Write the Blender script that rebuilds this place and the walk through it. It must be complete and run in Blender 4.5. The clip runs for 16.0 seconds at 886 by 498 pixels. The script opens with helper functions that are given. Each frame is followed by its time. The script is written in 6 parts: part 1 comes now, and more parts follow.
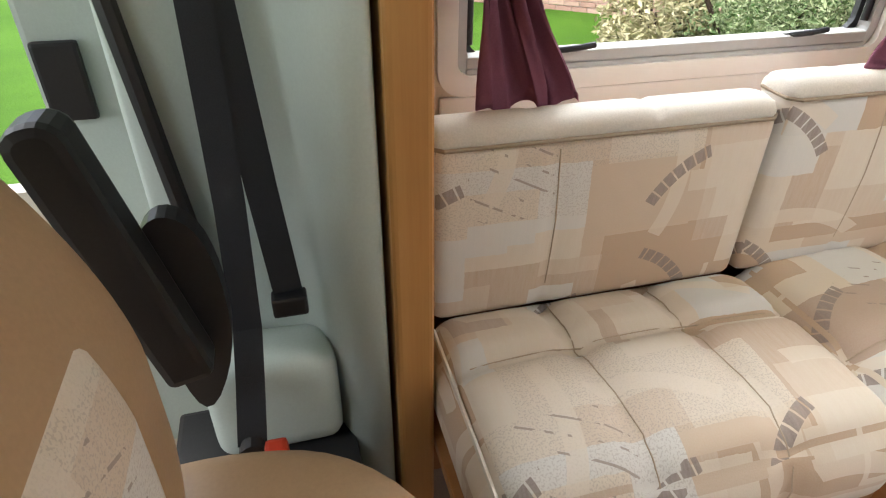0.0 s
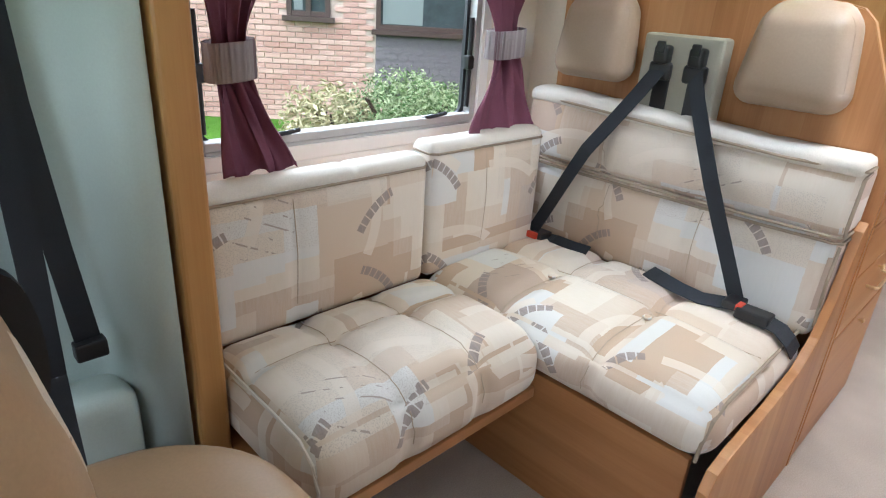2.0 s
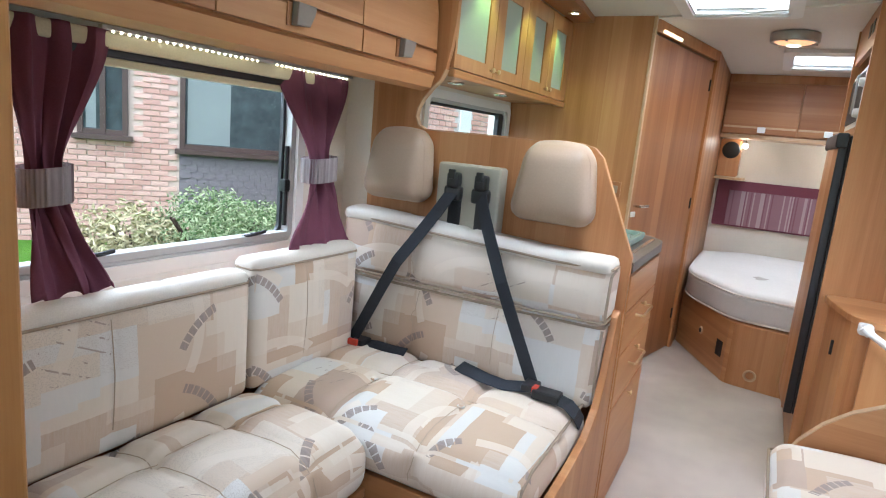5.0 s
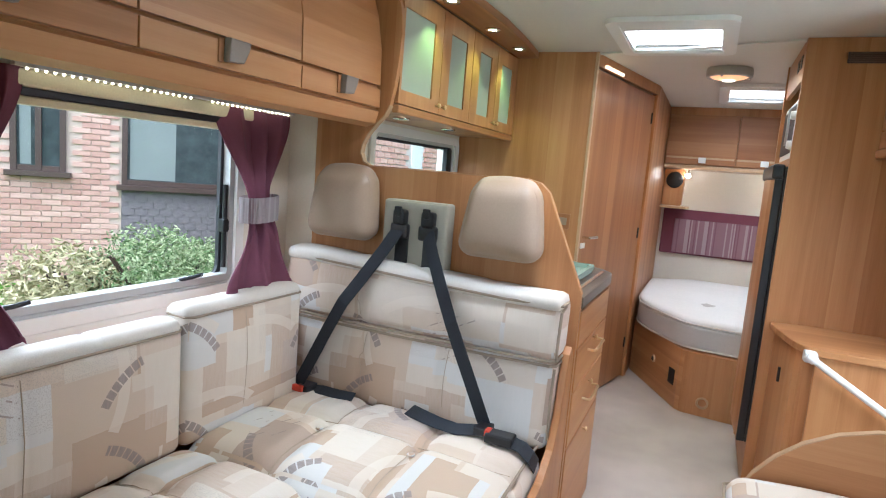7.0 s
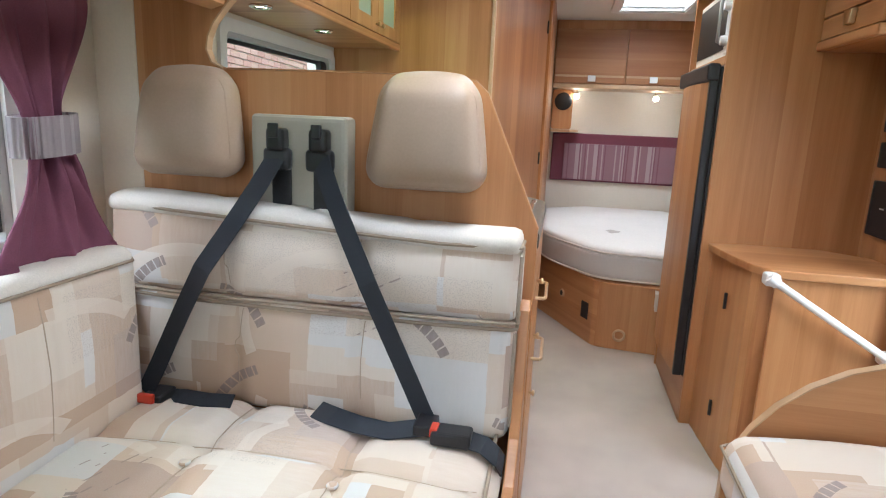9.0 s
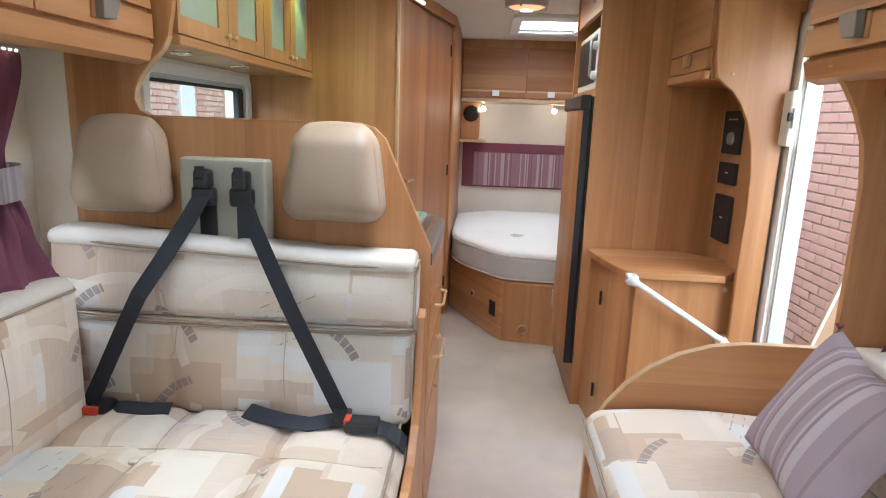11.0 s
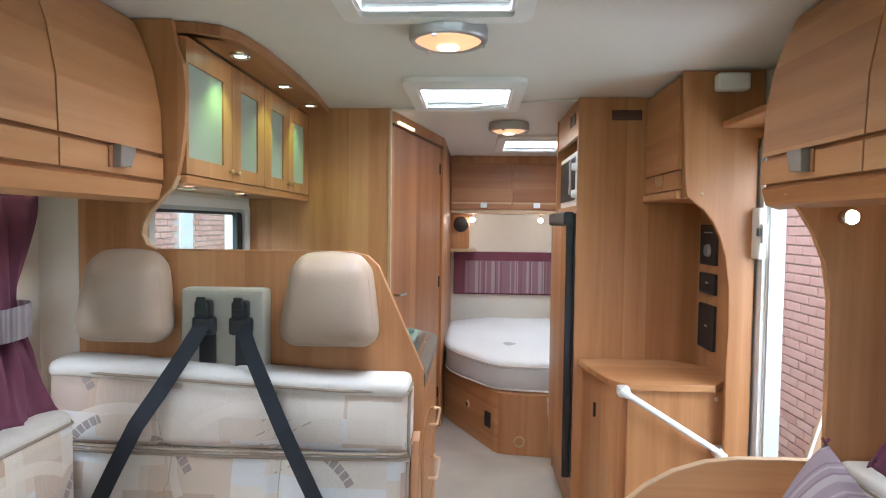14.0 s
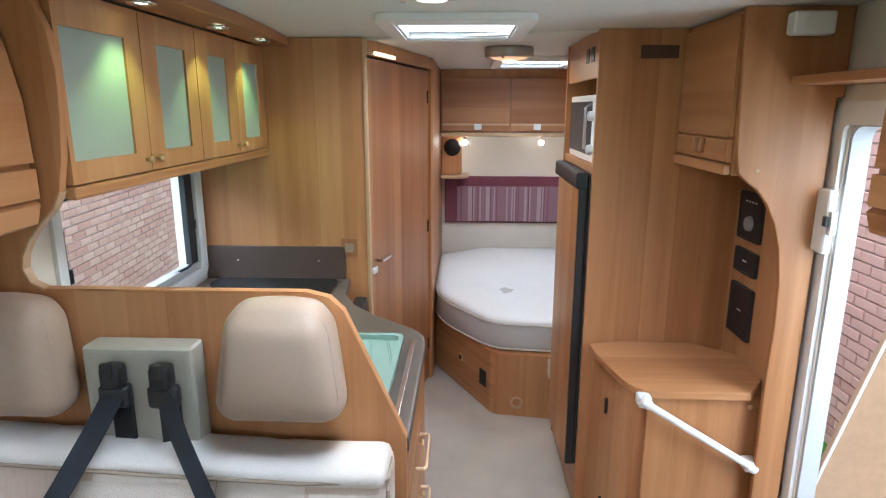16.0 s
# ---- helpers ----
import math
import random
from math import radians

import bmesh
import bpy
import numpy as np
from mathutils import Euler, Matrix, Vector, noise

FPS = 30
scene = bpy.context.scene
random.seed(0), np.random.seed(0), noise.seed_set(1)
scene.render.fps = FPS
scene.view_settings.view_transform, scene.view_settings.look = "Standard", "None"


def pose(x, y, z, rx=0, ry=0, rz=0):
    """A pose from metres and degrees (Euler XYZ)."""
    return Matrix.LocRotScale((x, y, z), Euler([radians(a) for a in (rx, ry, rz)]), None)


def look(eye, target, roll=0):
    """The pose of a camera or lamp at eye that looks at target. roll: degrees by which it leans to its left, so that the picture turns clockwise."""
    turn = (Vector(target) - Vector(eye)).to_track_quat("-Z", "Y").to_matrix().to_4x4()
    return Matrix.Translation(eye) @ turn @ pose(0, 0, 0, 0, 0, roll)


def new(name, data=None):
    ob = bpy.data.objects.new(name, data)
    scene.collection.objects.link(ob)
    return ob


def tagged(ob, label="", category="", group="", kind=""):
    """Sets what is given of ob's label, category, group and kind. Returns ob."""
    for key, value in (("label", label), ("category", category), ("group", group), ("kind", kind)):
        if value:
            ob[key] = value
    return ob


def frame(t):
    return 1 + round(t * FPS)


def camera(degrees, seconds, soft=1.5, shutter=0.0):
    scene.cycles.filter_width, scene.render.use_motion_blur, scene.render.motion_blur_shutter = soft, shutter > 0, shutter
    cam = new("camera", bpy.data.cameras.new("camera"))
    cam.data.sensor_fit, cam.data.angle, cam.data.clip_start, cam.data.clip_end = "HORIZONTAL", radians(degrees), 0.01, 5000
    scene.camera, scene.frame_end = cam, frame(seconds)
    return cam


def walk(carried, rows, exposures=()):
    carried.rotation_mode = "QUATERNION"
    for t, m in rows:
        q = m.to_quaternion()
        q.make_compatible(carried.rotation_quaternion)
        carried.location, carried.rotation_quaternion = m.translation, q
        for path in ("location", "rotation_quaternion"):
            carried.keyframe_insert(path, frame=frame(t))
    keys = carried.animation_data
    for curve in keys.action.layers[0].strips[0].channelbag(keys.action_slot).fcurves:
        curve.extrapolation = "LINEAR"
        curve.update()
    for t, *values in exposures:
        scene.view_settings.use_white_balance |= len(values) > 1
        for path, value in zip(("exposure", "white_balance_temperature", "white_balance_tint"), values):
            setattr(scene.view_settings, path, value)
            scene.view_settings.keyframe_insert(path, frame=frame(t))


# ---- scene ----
cam = camera(72.7, 16.0, 1.15)
PATH = [
    (0, (0.289, 0.327, 1.211), (0.731, 1.942, 0.117), 0.6),
    (0.5, (0.184, 0.196, 1.239), (0.98, 1.733, 0.237), 2.7),
    (1, (0.12, 0.096, 1.254), (1.102, 1.592, 0.362), 2.4),
    (1.5, (0.072, 0.042, 1.258), (1.233, 1.452, 0.444), 3.2),
    (2, (0.041, -0.002, 1.259), (1.349, 1.297, 0.484), 3.7),
    (2.5, (0.006, -0.031, 1.267), (1.418, 1.224, 0.61), 3.4),
    (3, (-0.026, -0.056, 1.269), (1.489, 1.103, 0.667), 4.1),
    (3.5, (-0.046, -0.07, 1.272), (1.545, 0.999, 0.701), 4.9),
    (4, (-0.064, -0.084, 1.276), (1.586, 0.916, 0.749), 5.2),
    (4.5, (-0.067, -0.099, 1.291), (1.632, 0.841, 0.81), 5.2),
    (4.7, (-0.086, -0.085, 1.286), (1.639, 0.834, 0.863), 5.6),
    (6.8, (-0.038, -0.072, 1.311), (1.743, 0.797, 1.039), 4.7),
    (7, (-0.023, -0.078, 1.307), (1.794, 0.716, 1.048), 4.7),
    (7.5, (0.071, -0.012, 1.289), (1.932, 0.668, 1.019), 4.8),
    (8, (0.177, 0.041, 1.284), (2.064, 0.641, 1.003), 4.6),
    (8.5, (0.294, 0.12, 1.241), (2.196, 0.661, 0.936), 4.1),
    (9, (0.443, 0.216, 1.199), (2.366, 0.577, 0.781), 2.4),
    (9.5, (0.516, 0.244, 1.237), (2.438, 0.468, 0.732), 2.8),
    (9.7, (0.489, 0.219, 1.239), (2.414, 0.407, 0.727), 2.3),
    (11.8, (0.054, 0.101, 1.366), (2.031, 0.166, 1.067), 1.5),
    (12, (0.034, 0.093, 1.371), (2.018, 0.163, 1.132), 1.2),
    (12.5, (0.004, 0.091, 1.38), (1.997, 0.194, 1.248), 0.9),
    (13, (-0.015, 0.087, 1.391), (1.979, 0.205, 1.297), 0.9),
    (13.5, (0.017, 0.092, 1.394), (2.012, 0.206, 1.304), 0.6),
    (14, (0.126, 0.114, 1.386), (2.121, 0.218, 1.303), 0.7),
    (14.5, (0.336, 0.156, 1.379), (2.332, 0.26, 1.287), 0.6),
    (15, (0.523, 0.193, 1.472), (2.51, 0.278, 1.26), 0.0),
    (15.5, (0.585, 0.165, 1.62), (2.548, 0.231, 1.242), -0.3),
    (16, (0.613, 0.127, 1.69), (2.559, 0.2, 1.233), 0.1),
]
walk(cam, [(t, look(eye, target, roll)) for t, eye, target, roll in PATH], [(0.0, 0.91, 6400, 10), (0.7, 0.92, 6000, 9), (1.6, 0.97, 5600, 7), (3.5, 0.98, 5450, 7), (4.5, 0.99, 5350, 8), (7.0, 0.98, 5350, 8), (9.5, 0.96, 5500, 8), (12.0, 0.93, 5450, 8), (14.4, 0.93, 5250, 8), (16.0, 0.84, 5200, 8)])
from mathutils.bvhtree import BVHTree


# ---- world, sun and large lights ----
world = bpy.data.worlds.new("sky")
scene.world = world
world.use_nodes = True
wn = world.node_tree.nodes
sky = wn.new("ShaderNodeTexSky")
sky.sky_type, sky.sun_disc, sky.sun_elevation, sky.sun_rotation = "NISHITA", False, radians(64), radians(-93)
sky.air_density, sky.dust_density = 1.0, 4.0
wn["Background"].inputs[1].default_value = 0.15
world.node_tree.links.new(sky.outputs[0], wn["Background"].inputs[0])
sun = new("sun", bpy.data.lights.new("sun", "SUN"))
sun.data.energy, sun.data.angle, sun.data.color = 4.2, radians(120), (1.0, 0.97, 0.93)
sun.matrix_world = look((-4, -0.21, 8.3), (0, 0, 0))


def area(name, place, target, w, h, watts, colour=(1, 1, 1)):
    ob = new(name, bpy.data.lights.new(name, "AREA"))
    ob.data.shape, ob.data.size, ob.data.size_y, ob.data.energy, ob.data.color = "RECTANGLE", w, h, watts, colour
    ob.matrix_world = look(place, target)
    return ob


DAY = (0.93, 0.97, 1.0)
area("daylight_lounge_window", (1.08, 1.95, 1.95), (1.08, 0.7, 0.75), 1.2, 0.6, 12, DAY)
area("daylight_nearside_window", (0.95, -1.5, 1.95), (0.95, -0.3, 0.75), 1.2, 0.6, 3.4, DAY)
area("daylight_kitchen_window", (2.5, 1.85, 1.9), (2.5, 0.8, 0.9), 1.0, 0.5, 4, DAY)
area("daylight_door", (2.0, -1.2, 1.15), (2.1, 0.3, 0.65), 0.6, 1.0, 5.0, DAY)
area("daylight_roof_front", (1.55, 0.22, 2.08), (1.55, 0.22, 0), 0.4, 0.4, 4, DAY)
area("daylight_roof_middle", (2.895, 0.16, 2.08), (2.895, 0.16, 0), 0.38, 0.38, 2.6, DAY)
area("daylight_roof_rear", (4.5, -0.28, 2.08), (4.5, -0.28, 0), 0.38, 0.5, 3.2, DAY)
area("daylight_windscreen", (-1.25, 0.2, 1.25), (1.0, 0.2, 0.9), 1.5, 0.7, 3.2, DAY)


# ---- materials ----
class Nodes:
    """Short hand for building one node material."""

    def __init__(self, name, rough=0.5, metal=0.0, spec=0.5):
        self.m = bpy.data.materials.new(name)
        self.m.use_nodes = True
        self.t = self.m.node_tree
        self.b = self.t.nodes["Principled BSDF"]
        self.b.inputs["Roughness"].default_value = rough
        self.b.inputs["Metallic"].default_value = metal
        self.b.inputs["Specular IOR Level"].default_value = spec

    def n(self, kind, **values):
        node = self.t.nodes.new("ShaderNode" + kind)
        for key, value in values.items():
            key = key.replace("_", " ")
            if key in node.inputs:
                self.set(node.inputs[key], value)
        return node

    def set(self, socket, value):
        if isinstance(value, bpy.types.NodeSocket):
            self.t.links.new(value, socket)
        else:
            socket.default_value = value

    def math(self, op, a, b=0.0, c=0.0):
        node = self.t.nodes.new("ShaderNodeMath")
        node.operation = op
        for socket, value in zip(node.inputs, (a, b, c)):
            self.set(socket, value)
        return node.outputs[0]

    def uv(self, sx=1.0, sy=1.0):
        node = self.n("Mapping", Vector=self.n("UVMap").outputs[0])
        node.inputs["Scale"].default_value = (sx, sy, 1)
        return node.outputs[0]

    def obj(self, s=(1, 1, 1)):
        node = self.n("Mapping", Vector=self.n("TexCoord").outputs["Object"])
        node.inputs["Scale"].default_value = s
        return node.outputs[0]

    def noise(self, vec, scale, detail=3.0, rough=0.55):
        return self.n("TexNoise", Vector=vec, Scale=scale, Detail=detail, Roughness=rough).outputs[0]

    def ramp(self, fac, stops, constant=False):
        node = self.n("ValToRGB", Fac=fac)
        r = node.color_ramp
        if constant:
            r.interpolation = "CONSTANT"
        while len(r.elements) < len(stops):
            r.elements.new(0.5)
        for e, (p, c) in zip(r.elements, stops):
            e.position, e.color = p, (*c, 1)
        return node.outputs[0]

    def mix(self, fac, a, b, blend="MIX"):
        node = self.t.nodes.new("ShaderNodeMix")
        node.data_type, node.blend_type = "RGBA", blend
        self.set(node.inputs["Factor"], fac)
        for socket, value in ((node.inputs[6], a), (node.inputs[7], b)):
            self.set(socket, (*value, 1) if isinstance(value, tuple) and len(value) == 3 else value)
        return node.outputs[2]

    def colour(self, value):
        self.set(self.b.inputs["Base Color"], (*value, 1) if isinstance(value, tuple) else value)
        return self

    def bump(self, height, strength=0.2, distance=0.002):
        node = self.n("Bump", Height=height, Strength=strength, Distance=distance)
        self.set(self.b.inputs["Normal"], node.outputs[0])
        return self


def tinted(name, c, rough=0.5, metal=0.0, grain=60.0, amount=0.12, bump=0.1, spec=0.5):
    """A paint, plastic or metal with grain and soft smudges."""
    n = Nodes(name, rough, metal, spec)
    fine, broad = n.noise(n.obj(), grain, 4), n.noise(n.obj(), 3.0, 3)
    both = n.math("ADD", n.math("MULTIPLY", fine, 0.5), n.math("MULTIPLY", broad, 0.5))
    lo, hi = tuple(v * (1 - amount) for v in c), tuple(min(1, v * (1 + amount)) for v in c)
    n.colour(n.ramp(both, [(0.3, lo), (0.7, hi)]))
    n.set(n.b.inputs["Roughness"], n.math("ADD", rough - 0.06, n.math("MULTIPLY", broad, 0.12)))
    if bump:
        n.bump(fine, bump, 0.001)
    return n.m


def wood_material(name, dark, mid, light, rough=0.38):
    """Satin veneer with the grain along v: broad leaves of veneer, long soft figure and fine pores."""
    n = Nodes(name, rough, 0, 0.4)
    shift = n.math("MULTIPLY", n.n("ObjectInfo").outputs["Random"], 17.0)
    base = n.n("VectorMath", )
    base.operation = "ADD"
    n.set(base.inputs[0], n.n("UVMap").outputs[0])
    comb = n.n("CombineXYZ", X=shift, Y=shift)
    n.set(base.inputs[1], comb.outputs[0])

    def stretched(sx, sy):
        node = n.n("Mapping", Vector=base.outputs[0])
        node.inputs["Scale"].default_value = (sx, sy, 1)
        return node.outputs[0]

    strip = n.n("TexWhiteNoise")
    strip.noise_dimensions = "1D"
    n.set(strip.inputs["W"], n.math("FLOOR", n.math("ADD", n.math("MULTIPLY", n.n("SeparateXYZ", Vector=base.outputs[0]).outputs[0], 10.0), n.noise(stretched(3, 0.02), 1.0, 1))))
    leaf = n.math("ADD", n.math("MULTIPLY", n.noise(stretched(9, 0.02), 1.0, 1), 0.62), n.math("MULTIPLY", strip.outputs[0], 0.38))
    figure = n.noise(stretched(22, 0.9), 1.0, 4, 0.6)
    pores = n.noise(stretched(260, 7), 1.0, 3, 0.7)
    mixed = n.math("ADD", n.math("MULTIPLY", leaf, 0.5), n.math("ADD", n.math("MULTIPLY", figure, 0.38), n.math("MULTIPLY", pores, 0.12)))
    n.colour(n.ramp(mixed, [(0.34, dark), (0.5, mid), (0.67, light)]))
    n.set(n.b.inputs["Roughness"], n.math("ADD", rough - 0.05, n.math("MULTIPLY", pores, 0.12)))
    n.bump(pores, 0.06, 0.0005)
    return n.m


def fabric_material(name):
    """Patchwork upholstery: cream, sand, tan and pale grey blocks with dashes, brush strokes and broken brown arcs."""
    n = Nodes(name, 0.95, 0, 0.15)
    uv = n.n("UVMap").outputs[0]
    weave = n.noise(uv, 420.0, 2)
    nap = n.noise(uv, 9.0, 4)

    def moved(vec, scale, amount):
        wob = n.n("VectorMath")
        wob.operation = "SCALE"
        n.set(wob.inputs[0], n.n("TexNoise", Vector=vec, Scale=scale).outputs[1])
        n.set(wob.inputs["Scale"], amount)
        add = n.n("VectorMath")
        add.operation = "ADD"
        n.set(add.inputs[0], vec)
        n.set(add.inputs[1], wob.outputs[0])
        return add.outputs[0]

    warp = moved(moved(uv, 4.0, 0.016), 70.0, 0.004)

    def blocks(wide, high, seed, turn=0.0):
        m = n.n("Mapping", Vector=warp)
        m.inputs["Location"].default_value = (seed, seed * 0.7, 0)
        m.inputs["Rotation"].default_value = (0, 0, radians(turn))
        v = n.n("TexBrick", Vector=m.outputs[0], Color1=(0, 0, 0, 1), Color2=(1, 1, 1, 1), Mortar=(0.5, 0.5, 0.5, 1), Scale=1.0)
        v.inputs["Mortar Size"].default_value, v.inputs["Bias"].default_value = 0.0, 0.0
        v.inputs["Brick Width"].default_value, v.inputs["Row Height"].default_value = wide, high
        v.offset, v.offset_frequency, v.squash, v.squash_frequency = 0.37, 2, 1.35, 3
        return n.n("SeparateColor", Color=v.outputs["Color"]).outputs[0]

    def cells(scale, seed, turn=0.0):
        m = n.n("Mapping", Vector=uv)
        m.inputs["Location"].default_value = (seed, seed * 0.7, 0)
        m.inputs["Rotation"].default_value = (0, 0, radians(turn))
        m.inputs["Scale"].default_value = (scale, scale, 1)
        v = n.n("TexVoronoi", Vector=m.outputs[0], Scale=1.0)
        v.voronoi_dimensions, v.distance = "2D", "CHEBYCHEV"
        v.inputs["Randomness"].default_value = 0.55
        local = n.n("VectorMath")
        local.operation = "SUBTRACT"
        n.set(local.inputs[0], m.outputs[0])
        n.set(local.inputs[1], v.outputs["Position"])
        xyz = n.n("SeparateXYZ", Vector=local.outputs[0])
        rgb = n.n("SeparateColor", Color=v.outputs["Color"])
        return xyz.outputs[0], xyz.outputs[1], rgb.outputs[0], rgb.outputs[1]

    def arc(lx, ly, flip, radius, half_wide, half_turn):
        """1 on a gentle arc through a cell's middle, bent one way or the other, and the angle along it."""
        sign = n.math("SUBTRACT", n.math("MULTIPLY", n.math("GREATER_THAN", flip, 0.5), 2.0), 1.0)
        ox, oy = n.math("ADD", n.math("MULTIPLY", lx, sign), radius * 0.64), n.math("ADD", ly, radius * 0.77)
        away = n.math("SQRT", n.math("ADD", n.math("MULTIPLY", ox, ox), n.math("MULTIPLY", oy, oy)))
        angle = n.math("ARCTAN2", oy, ox)
        on = n.math("LESS_THAN", n.math("ABSOLUTE", n.math("SUBTRACT", away, radius)), half_wide)
        return n.math("MULTIPLY", on, n.math("LESS_THAN", n.math("ABSOLUTE", n.math("SUBTRACT", angle, 0.877)), half_turn)), angle

    cream, sand, tan, pale, rose = (0.66, 0.56, 0.45), (0.59, 0.455, 0.335), (0.48, 0.325, 0.21), (0.63, 0.615, 0.595), (0.42, 0.295, 0.22)
    a, b = blocks(0.165, 0.145, 3.1), blocks(0.115, 0.16, 8.7, 90)
    d, e, f = blocks(0.23, 0.19, 5.9), blocks(0.14, 0.21, 2.2, 90), blocks(0.19, 0.105, 7.3)
    first = n.ramp(a, [(0, cream), (0.20, sand), (0.40, pale), (0.54, tan), (0.74, cream), (0.88, rose)], True)
    second = n.ramp(b, [(0, pale), (0.28, sand), (0.55, cream), (0.82, tan)], True)
    third = n.ramp(e, [(0, cream), (0.24, tan), (0.40, pale), (0.62, sand), (0.84, cream)], True)
    col = n.mix(n.math("GREATER_THAN", d, 0.66), first, second)
    col = n.mix(n.math("GREATER_THAN", f, 0.76), col, third)
    # dry brush marks inside some blocks
    streak = n.noise(n.uv(150, 16), 1.0, 3, 0.7)
    col = n.mix(n.math("MULTIPLY", n.math("GREATER_THAN", d, 0.45), n.math("MULTIPLY", streak, 0.4)), col, (0.80, 0.76, 0.70))
    # speckled patches
    speck = n.math("GREATER_THAN", n.noise(n.uv(330, 330), 1.0, 1), 0.56)
    col = n.mix(n.math("MULTIPLY", n.math("LESS_THAN", e, 0.10), n.math("MULTIPLY", speck, 0.35)), col, (0.30, 0.24, 0.22))
    # pale brush strokes
    bx_, by_, br, bg = cells(3.9, 6.6, 55)
    stroke, _ = arc(bx_, by_, bg, 1.1, 0.06, 0.40)
    col = n.mix(n.math("MULTIPLY", n.math("MULTIPLY", stroke, n.math("GREATER_THAN", br, 0.42)), 0.7), col, (0.72, 0.63, 0.53))
    # broken brown arcs
    lx, ly, cr, cg = cells(4.4, 1.3)
    bow, angle = arc(lx, ly, cg, 0.9, 0.052, 0.34)
    dash = n.math("GREATER_THAN", n.math("FRACT", n.math("MULTIPLY", angle, 9.5)), 0.16)
    bow = n.math("MULTIPLY", bow, n.math("MULTIPLY", dash, n.math("GREATER_THAN", cr, 0.64)))
    col = n.mix(n.math("MULTIPLY", bow, n.math("ADD", 0.55, n.math("MULTIPLY", streak, 0.6))), col, (0.20, 0.145, 0.135))
    # blocks of short slanting dashes
    inner = n.math("MULTIPLY", n.math("LESS_THAN", n.math("ABSOLUTE", lx), 0.36), n.math("LESS_THAN", n.math("ABSOLUTE", ly), 0.34))
    slant = n.math("ADD", n.math("MULTIPLY", lx, 0.5), ly)
    lines = n.math("LESS_THAN", n.math("FRACT", n.math("MULTIPLY", slant, 7.0)), 0.13)
    broken = n.math("GREATER_THAN", n.noise(n.uv(38, 24), 1.0, 2), 0.53)
    mark = n.math("MULTIPLY", n.math("MULTIPLY", inner, lines), n.math("MULTIPLY", broken, n.math("LESS_THAN", cr, 0.16)))
    col = n.mix(n.math("MULTIPLY", mark, 0.75), col, (0.22, 0.16, 0.14))
    col = n.mix(n.math("MULTIPLY", nap, 0.24), col, (0.56, 0.47, 0.385))
    col = n.mix(n.math("MULTIPLY", weave, 0.16), col, (0.85, 0.80, 0.73))
    n.colour(col)
    n.bump(weave, 0.25, 0.0012)
    n.set(n.b.inputs["Sheen Weight"], 0.2)
    return n.m


def striped_material(name, base, stripes, per_metre, axis=0, rough=0.9):
    """Woven cloth with uneven stripes along one axis of the uv."""
    n = Nodes(name, rough, 0, 0.2)
    xyz = n.n("SeparateXYZ", Vector=n.n("UVMap").outputs[0])
    u = n.math("MULTIPLY", xyz.outputs[axis], per_metre)
    cellr = n.n("TexWhiteNoise")
    cellr.noise_dimensions = "1D"
    n.set(cellr.inputs["W"], n.math("FLOOR", u))
    col = n.ramp(cellr.outputs[0], [(0, base), (0.5, stripes[0]), (0.68, base), (0.84, stripes[1])], True)
    cloth = n.noise(n.uv(300, 300), 1.0, 2)
    fold = n.noise(n.uv(6, 6), 1.0, 3)
    col = n.mix(n.math("MULTIPLY", fold, 0.3), col, base)
    n.colour(n.mix(n.math("MULTIPLY", cloth, 0.3), col, tuple(v * 0.6 for v in base)))
    n.bump(cloth, 0.3, 0.001)
    return n.m


def brick_material(name, lo, hi):
    n = Nodes(name, 0.9, 0, 0.2)
    rnd = n.n("NewGeometry").outputs["Random Per Island"]
    grit = n.noise(n.obj(), 55.0, 5, 0.7)
    blot = n.noise(n.obj(), 7.0, 3)
    v = n.math("ADD", n.math("MULTIPLY", rnd, 0.5), n.math("ADD", n.math("MULTIPLY", grit, 0.3), n.math("MULTIPLY", blot, 0.2)))
    n.colour(n.ramp(v, [(0.2, lo), (0.8, hi)]))
    n.bump(grit, 0.6, 0.004)
    return n.m


def glowing(name, colour, strength):
    n = Nodes(name, 0.4)
    n.colour(colour)
    n.set(n.b.inputs["Emission Color"], (*colour, 1))
    n.set(n.b.inputs["Emission Strength"], strength)
    return n.m


def clear_glass(name, tint=(0.95, 0.98, 0.97), rough=0.0):
    n = Nodes(name, rough)
    n.colour(tint)
    n.set(n.b.inputs["Transmission Weight"], 1.0)
    n.set(n.b.inputs["IOR"], 1.08)
    return n.m


WOOD = wood_material("pear_veneer", (0.335, 0.140, 0.048), (0.445, 0.208, 0.080), (0.53, 0.280, 0.122))
# Darker copy of the veneer with shade in its colour; also serves brown parts.
WOOD_DARK = wood_material("shaded_pear_veneer", (0.265, 0.105, 0.040), (0.35, 0.152, 0.060), (0.42, 0.205, 0.086))
EDGE = tinted("pale_edge_trim", (0.50, 0.325, 0.18), 0.4, grain=30)
POST = wood_material("honey_post", (0.42, 0.20, 0.06), (0.50, 0.26, 0.085), (0.55, 0.31, 0.11))
FABRIC = fabric_material("patchwork_fabric")
CREAM = tinted("cream_cloth", (0.66, 0.605, 0.535), 0.95, grain=320, amount=0.14, bump=0.35, spec=0.15)
SEAM = tinted("sand_seam_thread", (0.45, 0.355, 0.265), 0.9, grain=300, spec=0.2)
PIPING = tinted("taupe_piping", (0.33, 0.26, 0.19), 0.9, grain=300, spec=0.2)
